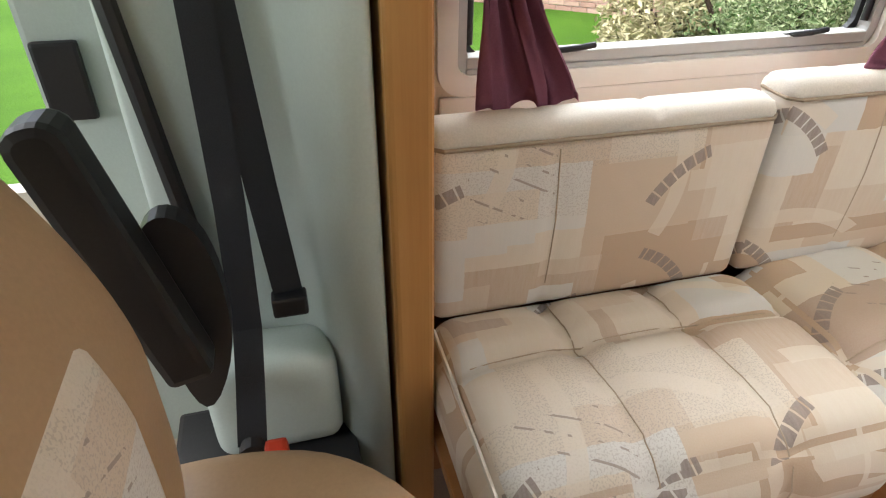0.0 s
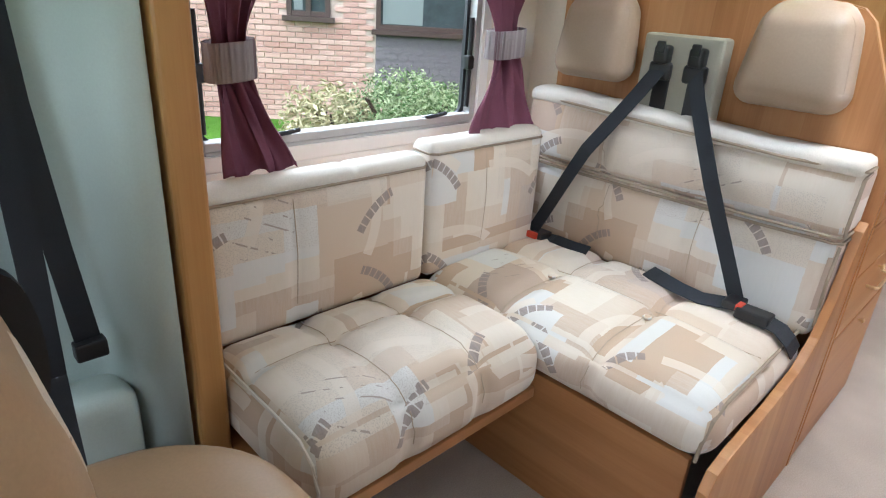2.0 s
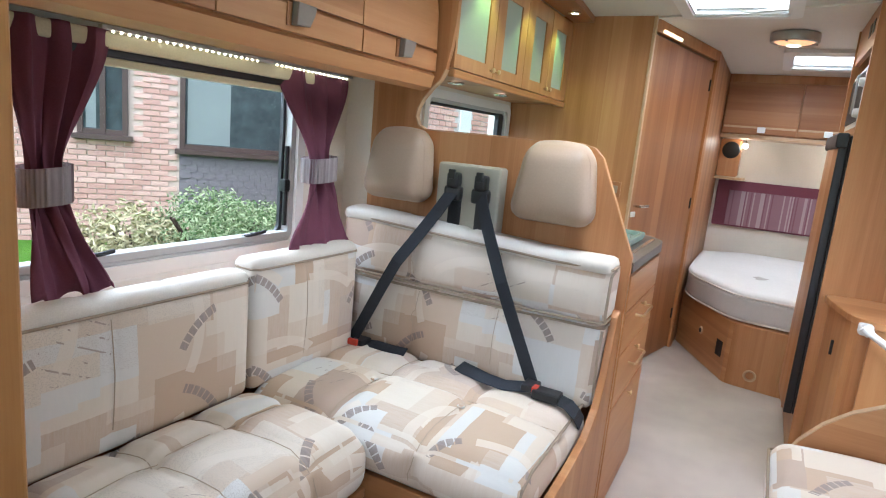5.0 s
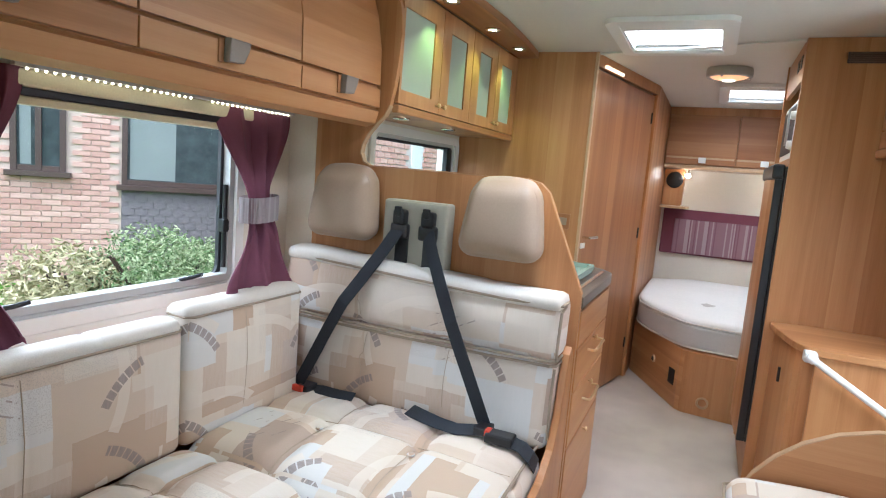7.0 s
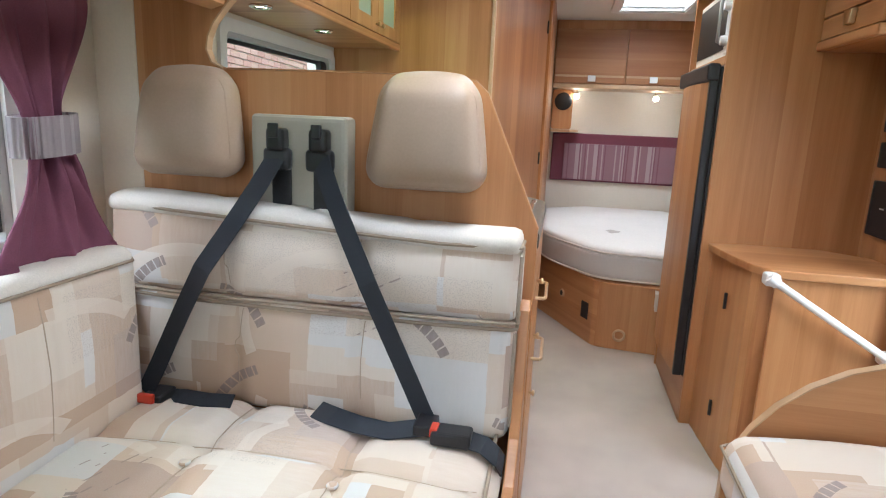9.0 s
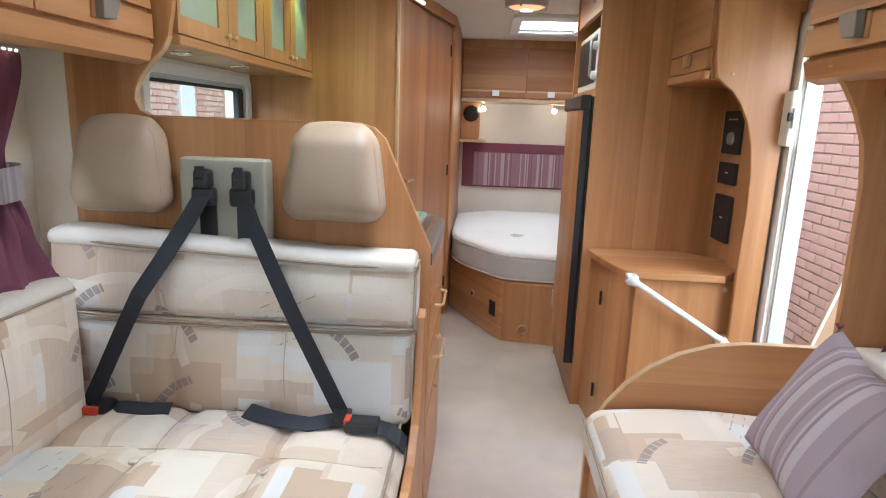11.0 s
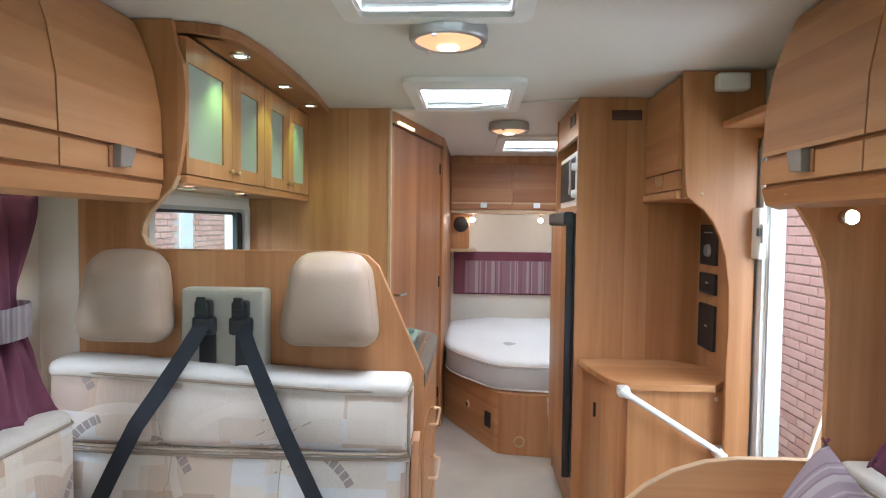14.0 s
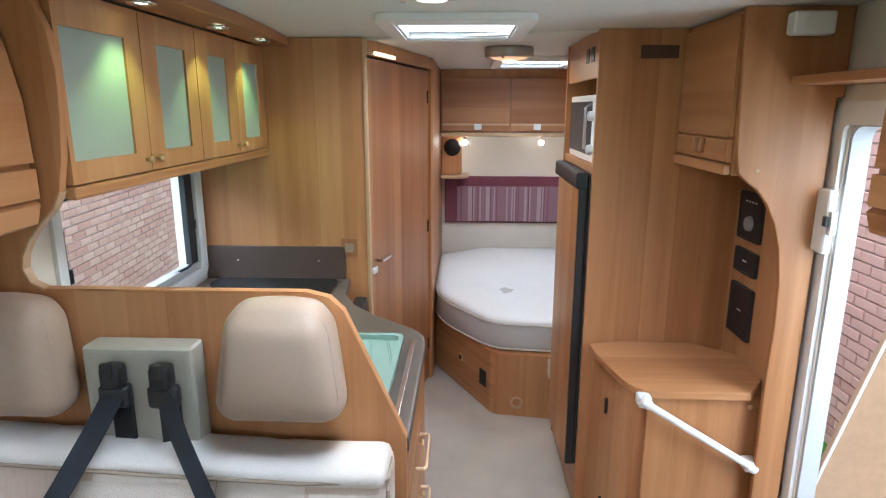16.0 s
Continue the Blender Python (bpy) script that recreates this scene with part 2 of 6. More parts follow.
LEATHER = tinted("beige_leather", (0.375, 0.275, 0.20), 0.42, grain=180, amount=0.07, bump=0.22, spec=0.4)
SEAT_TAN = tinted("tan_seat_leather", (0.42, 0.275, 0.155), 0.45, grain=180, amount=0.08, bump=0.22)
CARPET = tinted("beige_carpet", (0.44, 0.375, 0.32), 0.98, grain=240, amount=0.22, bump=0.9, spec=0.1)
CEIL = tinted("ceiling_vinyl", (0.72, 0.69, 0.63), 0.55, grain=90, amount=0.04, bump=0.12)
WALL = tinted("cream_wallboard", (0.76, 0.70, 0.60), 0.6, grain=120, amount=0.05, bump=0.15)
WHITE = tinted("white_plastic", (0.80, 0.79, 0.76), 0.35, grain=40, amount=0.03, bump=0.03)
GREYBOX = tinted("grey_green_plastic", (0.36, 0.335, 0.27), 0.5, grain=260, amount=0.06, bump=0.3)
CABTRIM = tinted("grey_cab_trim", (0.50, 0.575, 0.535), 0.6, grain=240, amount=0.06, bump=0.3)
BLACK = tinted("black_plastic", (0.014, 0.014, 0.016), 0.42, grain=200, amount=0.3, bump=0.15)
WEB = tinted("black_webbing", (0.016, 0.019, 0.026), 0.75, grain=600, amount=0.4, bump=0.5)
CHROME = tinted("satin_chrome", (0.75, 0.75, 0.74), 0.22, 1.0, amount=0.05, bump=0)
BRASS = tinted("brushed_gold_handle", (0.72, 0.55, 0.34), 0.3, 1.0, amount=0.08, bump=0)
STEEL = tinted("grey_painted_metal", (0.45, 0.45, 0.44), 0.35, 0.6, amount=0.05, bump=0)
RED = tinted("red_button", (0.55, 0.05, 0.02), 0.4, bump=0)
PLUM = tinted("plum_curtain_cloth", (0.170, 0.058, 0.092), 0.85, grain=380, amount=0.2, bump=0.35, spec=0.25)
TIE = striped_material("striped_tieback_cloth", (0.52, 0.455, 0.465), ((0.64, 0.59, 0.59), (0.33, 0.23, 0.26)), 110, 0)
HEADB = striped_material("striped_headboard_cloth", (0.30, 0.17, 0.20), ((0.48, 0.38, 0.38), (0.22, 0.10, 0.13)), 95, 0)
PLUM2 = tinted("plum_headboard_cloth", (0.19, 0.06, 0.085), 0.9, grain=380, amount=0.15, bump=0.3, spec=0.2)
PILLOW = striped_material("striped_scatter_cloth", (0.37, 0.29, 0.315), ((0.52, 0.45, 0.455), (0.28, 0.20, 0.235)), 125, 0)
MATTRESS = tinted("mattress_ticking", (0.77, 0.755, 0.73), 0.9, grain=70, amount=0.06, bump=0.5, spec=0.2)
BORDER = tinted("mattress_border_cloth", (0.52, 0.49, 0.455), 0.95, grain=200, amount=0.1, bump=0.4, spec=0.15)
WORKTOP = tinted("charcoal_worktop", (0.10, 0.078, 0.062), 0.35, grain=350, amount=0.35, bump=0.1)
TEAL = tinted("green_glass_lid", (0.27, 0.385, 0.345), 0.15, grain=20, amount=0.05, bump=0)
HOB = tinted("black_hob_glass", (0.012, 0.012, 0.013), 0.08, amount=0.1, bump=0)
GLASS = clear_glass("window_glass")
FROST = tinted("frosted_glass", (0.35, 0.395, 0.35), 0.5, grain=300, amount=0.05, bump=0.05)
HANDLE = tinted("grey_brown_handle", (0.22, 0.185, 0.16), 0.4, grain=90, amount=0.06, bump=0)
ALU = tinted("grey_window_frame", (0.46, 0.46, 0.45), 0.4, grain=90, amount=0.05, bump=0)
DARKGREY = tinted("dark_window_rubber", (0.03, 0.032, 0.035), 0.6, bump=0.1)
CREAMBLIND = tinted("cream_pleated_blind", (0.66, 0.60, 0.42), 0.8, grain=200, bump=0.2)


# ---- shapes ----
def offset(ob):
    place = Vector((0, 0, 0))
    while ob:
        place += ob.location
        ob = ob.parent
    return place


def lay_uv(bm, grain):
    """Metres on the face's own plane, with v along the grain axis where the face holds it."""
    layer = bm.loops.layers.uv.verify()
    for f in bm.faces:
        n = [abs(c) for c in f.normal]
        k = n.index(max(n))
        axes = [a for a in (0, 1, 2) if a != k]
        if grain in axes:
            axes = [a for a in axes if a != grain] + [grain]
        for loop in f.loops:
            loop[layer].uv = (loop.vert.co[axes[0]], loop.vert.co[axes[1]])


def part(name, bm, material, parent=None, label="", smooth=False, grain=2, kind=""):
    """Links a bmesh, given in world places, as one mesh object under a thing or part."""
    bmesh.ops.recalc_face_normals(bm, faces=bm.faces)
    bm.normal_update()
    lay_uv(bm, grain)
    if parent:
        bmesh.ops.translate(bm, vec=-offset(parent), verts=bm.verts)
    me = bpy.data.meshes.new(name)
    bm.to_mesh(me)
    bm.free()
    me.materials.append(material)
    if smooth:
        for p in me.polygons:
            p.use_smooth = True
    ob = new(name, me)
    ob.parent = parent
    return tagged(ob, label, kind=kind)


def thing(name, place, label, category, group=""):
    ob = new(name)
    ob.location, ob.empty_display_size = place, 0.05
    return tagged(ob, label, category, group)


def fixed(name, bm, material, label, category, smooth=False, grain=2):
    """A piece of the setting."""
    return tagged(part(name, bm, material, None, label, smooth, grain, "structure"), category=category)


def joined(*parts):
    bm = bmesh.new()
    for p in parts:
        me = bpy.data.meshes.new("piece")
        p.to_mesh(me)
        p.free()
        bm.from_mesh(me)
        bpy.data.meshes.remove(me)
    return bm


def bx(x0, x1, y0, y1, z0, z1, bevel=0.003, seg=2):
    bm = bmesh.new()
    bmesh.ops.create_cube(bm, size=1)
    for v in bm.verts:
        v.co = ((x0 + x1) / 2 + v.co.x * (x1 - x0), (y0 + y1) / 2 + v.co.y * (y1 - y0), (z0 + z1) / 2 + v.co.z * (z1 - z0))
    b = min(bevel, 0.45 * min(abs(x1 - x0), abs(y1 - y0), abs(z1 - z0)))
    if b > 0:
        bmesh.ops.bevel(bm, geom=bm.edges[:], offset=b, segments=seg, profile=0.6, affect="EDGES")
    return bm


def put(plane, a, b, c):
    return {"x": (c, a, b), "y": (a, c, b), "z": (a, b, c)}[plane]


def slab(plane, points, c0, c1, bevel=0.002):
    """A flat outline in a plane across an axis, as thick as c0 to c1. plane x: points (y, z); y: (x, z); z: (x, y)."""
    bm = bmesh.new()
    f = bm.faces.new([bm.verts.new(put(plane, a, b, c0)) for a, b in points])
    made = bmesh.ops.extrude_face_region(bm, geom=[f])
    d = Vector(put(plane, 0, 0, c1 - c0))
    bmesh.ops.translate(bm, vec=d, verts=[g for g in made["geom"] if isinstance(g, bmesh.types.BMVert)])
    if bevel:
        bm.normal_update()
        bmesh.ops.recalc_face_normals(bm, faces=bm.faces)
        rim = [e for e in bm.edges if e.is_manifold and e.calc_face_angle(0) > 0.7 and (len(e.link_faces[0].verts) == len(points) or len(e.link_faces[1].verts) == len(points))]
        bmesh.ops.bevel(bm, geom=rim, offset=bevel, segments=2, profile=0.6, affect="EDGES")
    return bm


def rounded(a0, a1, b0, b1, r, seg=6):
    """The outline of a rectangle with round corners; r: one radius or four (from a1 b0 round)."""
    rs = r if isinstance(r, tuple) else (r,) * 4
    out = []
    for (ca, cb, start), q in zip(((a1, b0, -90), (a1, b1, 0), (a0, b1, 90), (a0, b0, 180)), rs):
        sa, sb = (-1 if ca == a1 else 1), (-1 if cb == b1 else 1)
        for k in range(seg + 1):
            t = radians(start + 90 * k / seg)
            out.append((ca + sa * q + q * math.cos(t), cb + sb * q + q * math.sin(t)))
            if q == 0:
                break
    return out


def ring(plane, a0, a1, b0, b1, r, wide, c0, c1, seg=6):
    """A rounded frame: outer rectangle, its bar as wide as given, as deep as c0 to c1."""
    bm = bmesh.new()
    outer, inner = rounded(a0, a1, b0, b1, r, seg), rounded(a0 + wide, a1 - wide, b0 + wide, b1 - wide, max(0.004, r - wide * 0.6), seg)
    rows = [[bm.verts.new(put(plane, a, b, c)) for a, b in line] for line, c in ((outer, c0), (outer, c1), (inner, c1), (inner, c0))]
    n = len(outer)
    for k in range(4):
        for i in range(n):
            bm.faces.new((rows[k][i], rows[k][(i + 1) % n], rows[(k + 1) % 4][(i + 1) % n], rows[(k + 1) % 4][i]))
    return bm


def rod(p0, p1, r0, r1=None, seg=14):
    p0, p1 = Vector(p0), Vector(p1)
    bm = bmesh.new()
    bmesh.ops.create_cone(bm, cap_ends=True, segments=seg, radius1=r0, radius2=r0 if r1 is None else r1, depth=(p1 - p0).length)
    turn = (p1 - p0).to_track_quat("Z", "Y").to_matrix().to_4x4()
    bmesh.ops.transform(bm, matrix=Matrix.Translation((p0 + p1) / 2) @ turn, verts=bm.verts)
    return bm


def tube(points, r, seg=8, closed=False):
    """A round cord along points."""
    bm = bmesh.new()
    pts = [Vector(p) for p in points]
    n, loops = len(pts), []
    up = Vector((0.13, 0.21, 0.97)).normalized()
    for i, p in enumerate(pts):
        d = (pts[(i + 1) % n] - pts[i - 1]) if closed or 0 < i < n - 1 else (pts[1] - pts[0] if i == 0 else pts[-1] - pts[-2])
        d = d.normalized() if d.length > 1e-9 else Vector((1, 0, 0))
        side = d.cross(up)
        side = side.normalized() if side.length > 1e-4 else d.cross(Vector((1, 0, 0))).normalized()
        over = side.cross(d)
        loops.append([bm.verts.new(p + r * (math.cos(2 * math.pi * k / seg) * side + math.sin(2 * math.pi * k / seg) * over)) for k in range(seg)])
    for i in range(n if closed else n - 1):
        a, b = loops[i], loops[(i + 1) % n]
        for k in range(seg):
            bm.faces.new((a[k], a[(k + 1) % seg], b[(k + 1) % seg], b[k]))
    if not closed:
        bm.faces.new(loops[0][::-1])
        bm.faces.new(loops[-1])
    return bm


def band(points, across, wide, thick):
    """A flat strap along points; across: the direction of its width."""
    bm = bmesh.new()
    pts, loops = [Vector(p) for p in points], []
    for i, p in enumerate(pts):
        d = (pts[min(i + 1, len(pts) - 1)] - pts[max(i - 1, 0)]).normalized()
        w = Vector(across[i] if isinstance(across, list) else across)
        w = (w - d * w.dot(d)).normalized()
        n = d.cross(w)
        loops.append([bm.verts.new(p + w * sw * wide / 2 + n * sn * thick / 2) for sw, sn in ((-1, -1), (1, -1), (1, 1), (-1, 1))])
    for a, b in zip(loops, loops[1:]):
        for k in range(4):
            bm.faces.new((a[k], a[(k + 1) % 4], b[(k + 1) % 4], b[k]))
    bm.faces.new(loops[0][::-1])
    bm.faces.new(loops[-1])
    return bm


def turned(profile, centre, axis="z", seg=24, hollow=False):
    """A shape turned about an axis through centre; profile: (radius, height) pairs."""
    bm = bmesh.new()
    loops = []
    for r, h in profile:
        ring_ = []
        for k in range(seg):
            a, b = r * math.cos(2 * math.pi * k / seg), r * math.sin(2 * math.pi * k / seg)
            ring_.append(bm.verts.new(Vector(centre) + Vector(put(axis, a, b, h))))
        loops.append(ring_)
    for lo, hi in zip(loops, loops[1:] + loops[:1] if hollow else loops[1:]):
        for k in range(seg):
            bm.faces.new((lo[k], lo[(k + 1) % seg], hi[(k + 1) % seg], hi[k]))
    if not hollow:
        bm.faces.new(loops[0][::-1])
        bm.faces.new(loops[-1])
    return bm


def soft_block(x0, x1, y0, y1, z0, z1, r=0.04, step=0.025, bulge=None, warp=None):
    """A stuffed block: rounded edges, and any face pushed out or drawn in by bulge(face axis, u, v) in metres."""
    bm = bmesh.new()
    lo, hi = Vector((x0, y0, z0)), Vector((x1, y1, z1))
    size = hi - lo
    counts = [max(4, int(round(s / step))) for s in size]
    seen = {}

    def vert(i, j, k):
        if (i, j, k) not in seen:
            u = Vector((i / counts[0], j / counts[1], k / counts[2]))
            p = Vector((lo[a] + u[a] * size[a] for a in range(3)))
            core = Vector((min(max(p[a], lo[a] + min(r, size[a] / 2.01)), hi[a] - min(r, size[a] / 2.01)) for a in range(3)))
            d = p - core
            if d.length > 1e-9:
                p = core + d.normalized() * r
            if bulge:
                p += Vector(bulge(u))
            if warp:
                p = Vector(warp(p))
            seen[i, j, k] = bm.verts.new(p)
        return seen[i, j, k]

    nx, ny, nz = counts
    for i in range(nx):
        for j in range(ny):
            for k in (0, nz):
                bm.faces.new((vert(i, j, k), vert(i + 1, j, k), vert(i + 1, j + 1, k), vert(i, j + 1, k)))
    for i in range(nx):
        for k in range(nz):
            for j in (0, ny):
                bm.faces.new((vert(i, j, k), vert(i + 1, j, k), vert(i + 1, j, k + 1), vert(i, j, k + 1)))
    for j in range(ny):
        for k in range(nz):
            for i in (0, nx):
                bm.faces.new((vert(i, j, k), vert(i, j + 1, k), vert(i, j + 1, k + 1), vert(i, j, k + 1)))
    return bm


def dip(u, at, wide=0.02):
    return math.exp(-(((u - at) / wide) ** 2))


def pierced(plane, a0, a1, b0, b1, c0, c1, holes):
    """A wall or ceiling with rectangular holes, as one mesh of butted blocks."""
    As = sorted({a0, a1, *(h[0] for h in holes), *(h[1] for h in holes)})
    Bs = sorted({b0, b1, *(h[2] for h in holes), *(h[3] for h in holes)})
    bm = bmesh.new()
    solid = lambda i, j: 0 <= i < len(As) - 1 and 0 <= j < len(Bs) - 1 and not any(h[0] <= (As[i] + As[i + 1]) / 2 <= h[1] and h[2] <= (Bs[j] + Bs[j + 1]) / 2 <= h[3] for h in holes)
    cache = {}

    def v(i, j, c):
        if (i, j, c) not in cache:
            cache[i, j, c] = bm.verts.new(put(plane, As[i], Bs[j], c))
        return cache[i, j, c]

    for i in range(len(As) - 1):
        for j in range(len(Bs) - 1):
            if solid(i, j):
                for c in (c0, c1):
                    bm.faces.new((v(i, j, c), v(i + 1, j, c), v(i + 1, j + 1, c), v(i, j + 1, c)))
                for di, dj, p, q in ((-1, 0, (i, j), (i, j + 1)), (1, 0, (i + 1, j), (i + 1, j + 1)), (0, -1, (i, j), (i + 1, j)), (0, 1, (i, j + 1), (i + 1, j + 1))):
                    if not solid(i + di, j + dj):
                        bm.faces.new((v(*p, c0), v(*q, c0), v(*q, c1), v(*p, c1)))
    return bm


# ---- the shell ----
OFF, NEAR, TOP, REAR = 1.40, -0.96, 1.97, 5.62
KIT = 1.28
fixed("floor", bx(-1.25, REAR, NEAR - 0.04, OFF + 0.04, -0.06, 0.0, 0), CARPET, "pale beige short-pile carpet with worn patches", "floor")
SKY = [(1.35, 1.765, 0.015, 0.435), (2.69, 3.10, -0.04, 0.365), (4.25, 4.80, -0.50, -0.08)]
fixed("ceiling", pierced("z", -1.25, REAR, NEAR - 0.04, OFF + 0.04, TOP, TOP + 0.05, SKY), CEIL, "smooth off-white vinyl-faced ceiling board", "ceiling")
LWIN = (0.60, 1.56, 0.86, 1.46)
fixed("wall_offside", pierced("y", -1.25, 1.84, 0.0, TOP, OFF, OFF + 0.04, [LWIN, (-1.0, 0.02, 0.72, 1.5)]), WALL, "cream wallboard side wall with a window", "wall")
KWIN = (2.24, 3.13, 1.0, 1.455)
fixed("wall_kitchen", pierced("y", 1.84, REAR, 0.0, TOP, KIT, KIT + 0.12, [(KWIN[0] - 0.03, KWIN[1] + 0.03, KWIN[2] - 0.025, KWIN[3] + 0.025)]), WALL, "cream kitchen wall with a low window", "wall")
NWIN = (0.45, 1.45, 0.86, 1.42)
DOOR = (1.74, 2.395, 0.02, 1.68)
fixed("wall_nearside", pierced("y", -1.25, REAR, 0.0, TOP, NEAR - 0.04, NEAR, [NWIN, DOOR]), WALL, "cream nearside wall with window and doorway", "wall")
fixed("wall_rear", bx(REAR, REAR + 0.04, NEAR - 0.04, OFF + 0.04, 0, TOP, 0), WALL, "cream rear wall above the bed", "wall")
fixed("wall_front", pierced("x", NEAR - 0.04, OFF + 0.04, 0.0, TOP, -1.29, -1.25, [(-0.75, 1.2, 0.9, 1.6)]), CABTRIM, "grey cab front with windscreen opening", "wall")

# rooflights
for k, (x0, x1, y0, y1) in enumerate(SKY):
    win = tagged(part(f"window_{k + 1}", ring("z", x0 - 0.165, x1 + 0.075, y0 - 0.050, y1 + 0.050, 0.05, 0.051, TOP - 0.022, TOP - 0.002), WHITE, None, "white plastic framed rooflight with a clear dome", kind="structure"), category="rooflight")
    part("liner", ring("z", x0 - 0.001, x1 + 0.001, y0 - 0.001, y1 + 0.001, 0.02, 0.012, TOP - 0.016, TOP + 0.09), WHITE, win)
    part("blind_housing", bx(x0 - 0.116, x0 - 0.002, y0 - 0.001, y1 + 0.001, TOP - 0.019, TOP - 0.001, 0.004), WHITE, win)
    part("blind_bar", bx(x1 - 0.04, x1 - 0.012, y0 + 0.012, y1 - 0.012, TOP + 0.004, TOP + 0.024, 0.004), WHITE, win)
    pane = part("pane", bx(x0, x1, y0, y1, TOP + 0.09, TOP + 0.096, 0), GLASS, win)
    pane.visible_shadow = False

# ---- lounge: offside ----
SEAT = 0.52


def seams(lines, amount=0.012, wide=0.018):
    return lambda t: -amount * sum(dip(t, l, wide) for l in lines)


def seam_cord(ob, points, cover):
    """A thin cord laid along a path on the cover's surface."""
    path = []
    for p, q in zip(points, points[1:]):
        for k in range(8):
            place, normal, _, far = cover.find_nearest(Vector(p).lerp(Vector(q), k / 8))
            path.append(place + normal * 0.0004)
    part("seam", tube([tuple(p) for p in path], 0.0013, 5), SEAM, ob, "sunken sand-coloured seam")


def side_seat():
    ob = thing("bench_seat_cushion", (0.83, 0.95, 0.36), "patchwork fabric side bench cushion with piped tufted seams", "seat cushion", "lounge cushions")
    s = seams([0.34, 0.66], 0.030, 0.034)
    bulge = lambda u: (0, (-0.016 * math.sin(math.pi * u.z) - 0.7 * s(u.x) * math.sin(math.pi * u.z)) * (u.y < 0.02), (u.z > 0.98) * (0.028 * math.sin(math.pi * min(1, u.y * 1.1)) * math.sin(math.pi * u.x) ** 0.5 + s(u.x) * (0.4 + 0.6 * u.y) - 0.022 * dip(u.y, 0.62, 0.042)))
    bm = soft_block(0.472, 1.15, 0.72, 1.17, 0.329, SEAT, 0.07, 0.016, bulge)
    skin = BVHTree.FromBMesh(bm)
    part("cushion_cover", bm, FABRIC, ob, smooth=True)
    seam_cord(ob, [(0.51, 1.0, 0.53), (0.82, 1.003, 0.53), (1.13, 1.0, 0.53)], skin)
    for k in (0.34, 0.66):
        x = 0.49 + 0.66 * k
        pts = [(x + 0.006 * math.sin(9 * v), 0.735 + 0.435 * v, SEAT + 0.001 + 0.028 * math.sin(math.pi * min(1, v * 1.1)) * math.sin(math.pi * k) ** 0.5 - 0.030 * (0.4 + 0.6 * v) - 0.022 * dip(v, 0.62, 0.042)) for v in (0.95, 0.8, 0.66, 0.62, 0.58, 0.45, 0.3, 0.16)]
        seam_cord(ob, pts + [(x, 0.765, SEAT - 0.020), (x, 0.732, SEAT - 0.045), (x, 0.711, SEAT - 0.085), (x, 0.716, 0.40)], skin)
    part("piping", tube([(0.490, 1.12, 0.503), (0.488, 0.85, 0.503), (0.489, 0.78, 0.497), (0.489, 0.737, 0.468), (0.489, 0.720, 0.42), (0.492, 0.733, 0.355)], 0.004, 6), CREAM, ob, "cream piping")
    return ob


def travel_seat():
    ob = thing("travel_seat_cushion", (1.43, 0.78, 0.36), "patchwork fabric travel seat cushion with tufted buttons", "seat cushion", "lounge cushions")
    s = seams([0.33, 0.66], 0.030, 0.028)
    bulge = lambda u: ((-0.016 * math.sin(math.pi * u.z) - 0.7 * s(u.y) * math.sin(math.pi * u.z)) * (u.x < 0.02), 0, (u.z > 0.98) * (0.030 * math.sin(math.pi * u.x) * math.sin(math.pi * u.y) ** 0.5 + s(u.y) * 0.7 - 0.022 * dip(u.x, 0.55, 0.042)))
    bm = soft_block(1.14, 1.71, 0.288, 1.18, 0.37, SEAT, 0.066, 0.016, bulge)
    skin = BVHTree.FromBMesh(bm)
    part("cushion_cover", bm, FABRIC, ob, smooth=True)
    seam_cord(ob, [(1.4535, 0.31, 0.53), (1.4565, 0.75, 0.53), (1.4535, 1.16, 0.53)], skin)
    part("piping", tube([(1.70, 0.31, 0.508), (1.4, 0.305, 0.51), (1.23, 0.305, 0.505), (1.17, 0.305, 0.485), (1.142, 0.308, 0.44), (1.146, 0.312, 0.39)], 0.0045, 6), PIPING, ob)
    for k in (0.33, 0.66):
        y = 0.305 + 0.875 * k
        pts = [(1.155 + 0.555 * v, y + 0.006 * math.sin(9 * v), SEAT + 0.001 + 0.030 * math.sin(math.pi * v) * math.sin(math.pi * k) ** 0.5 - 0.021 - 0.022 * dip(v, 0.55, 0.042)) for v in (0.9, 0.75, 0.6, 0.55, 0.5, 0.35, 0.2, 0.12)]
        seam_cord(ob, pts + [(1.178, y, SEAT - 0.020), (1.150, y, SEAT - 0.045), (1.128, y, SEAT - 0.085), (1.133, y, 0.41)], skin)
    for x, y in ((1.38, 0.58), (1.38, 0.88)):
        part("button", turned([(0.001, 0.003), (0.010, 0.003), (0.012, 0.0), (0.010, -0.004)], (x, y, SEAT + 0.016), "z", 10), FABRIC, ob, smooth=True)
    return ob


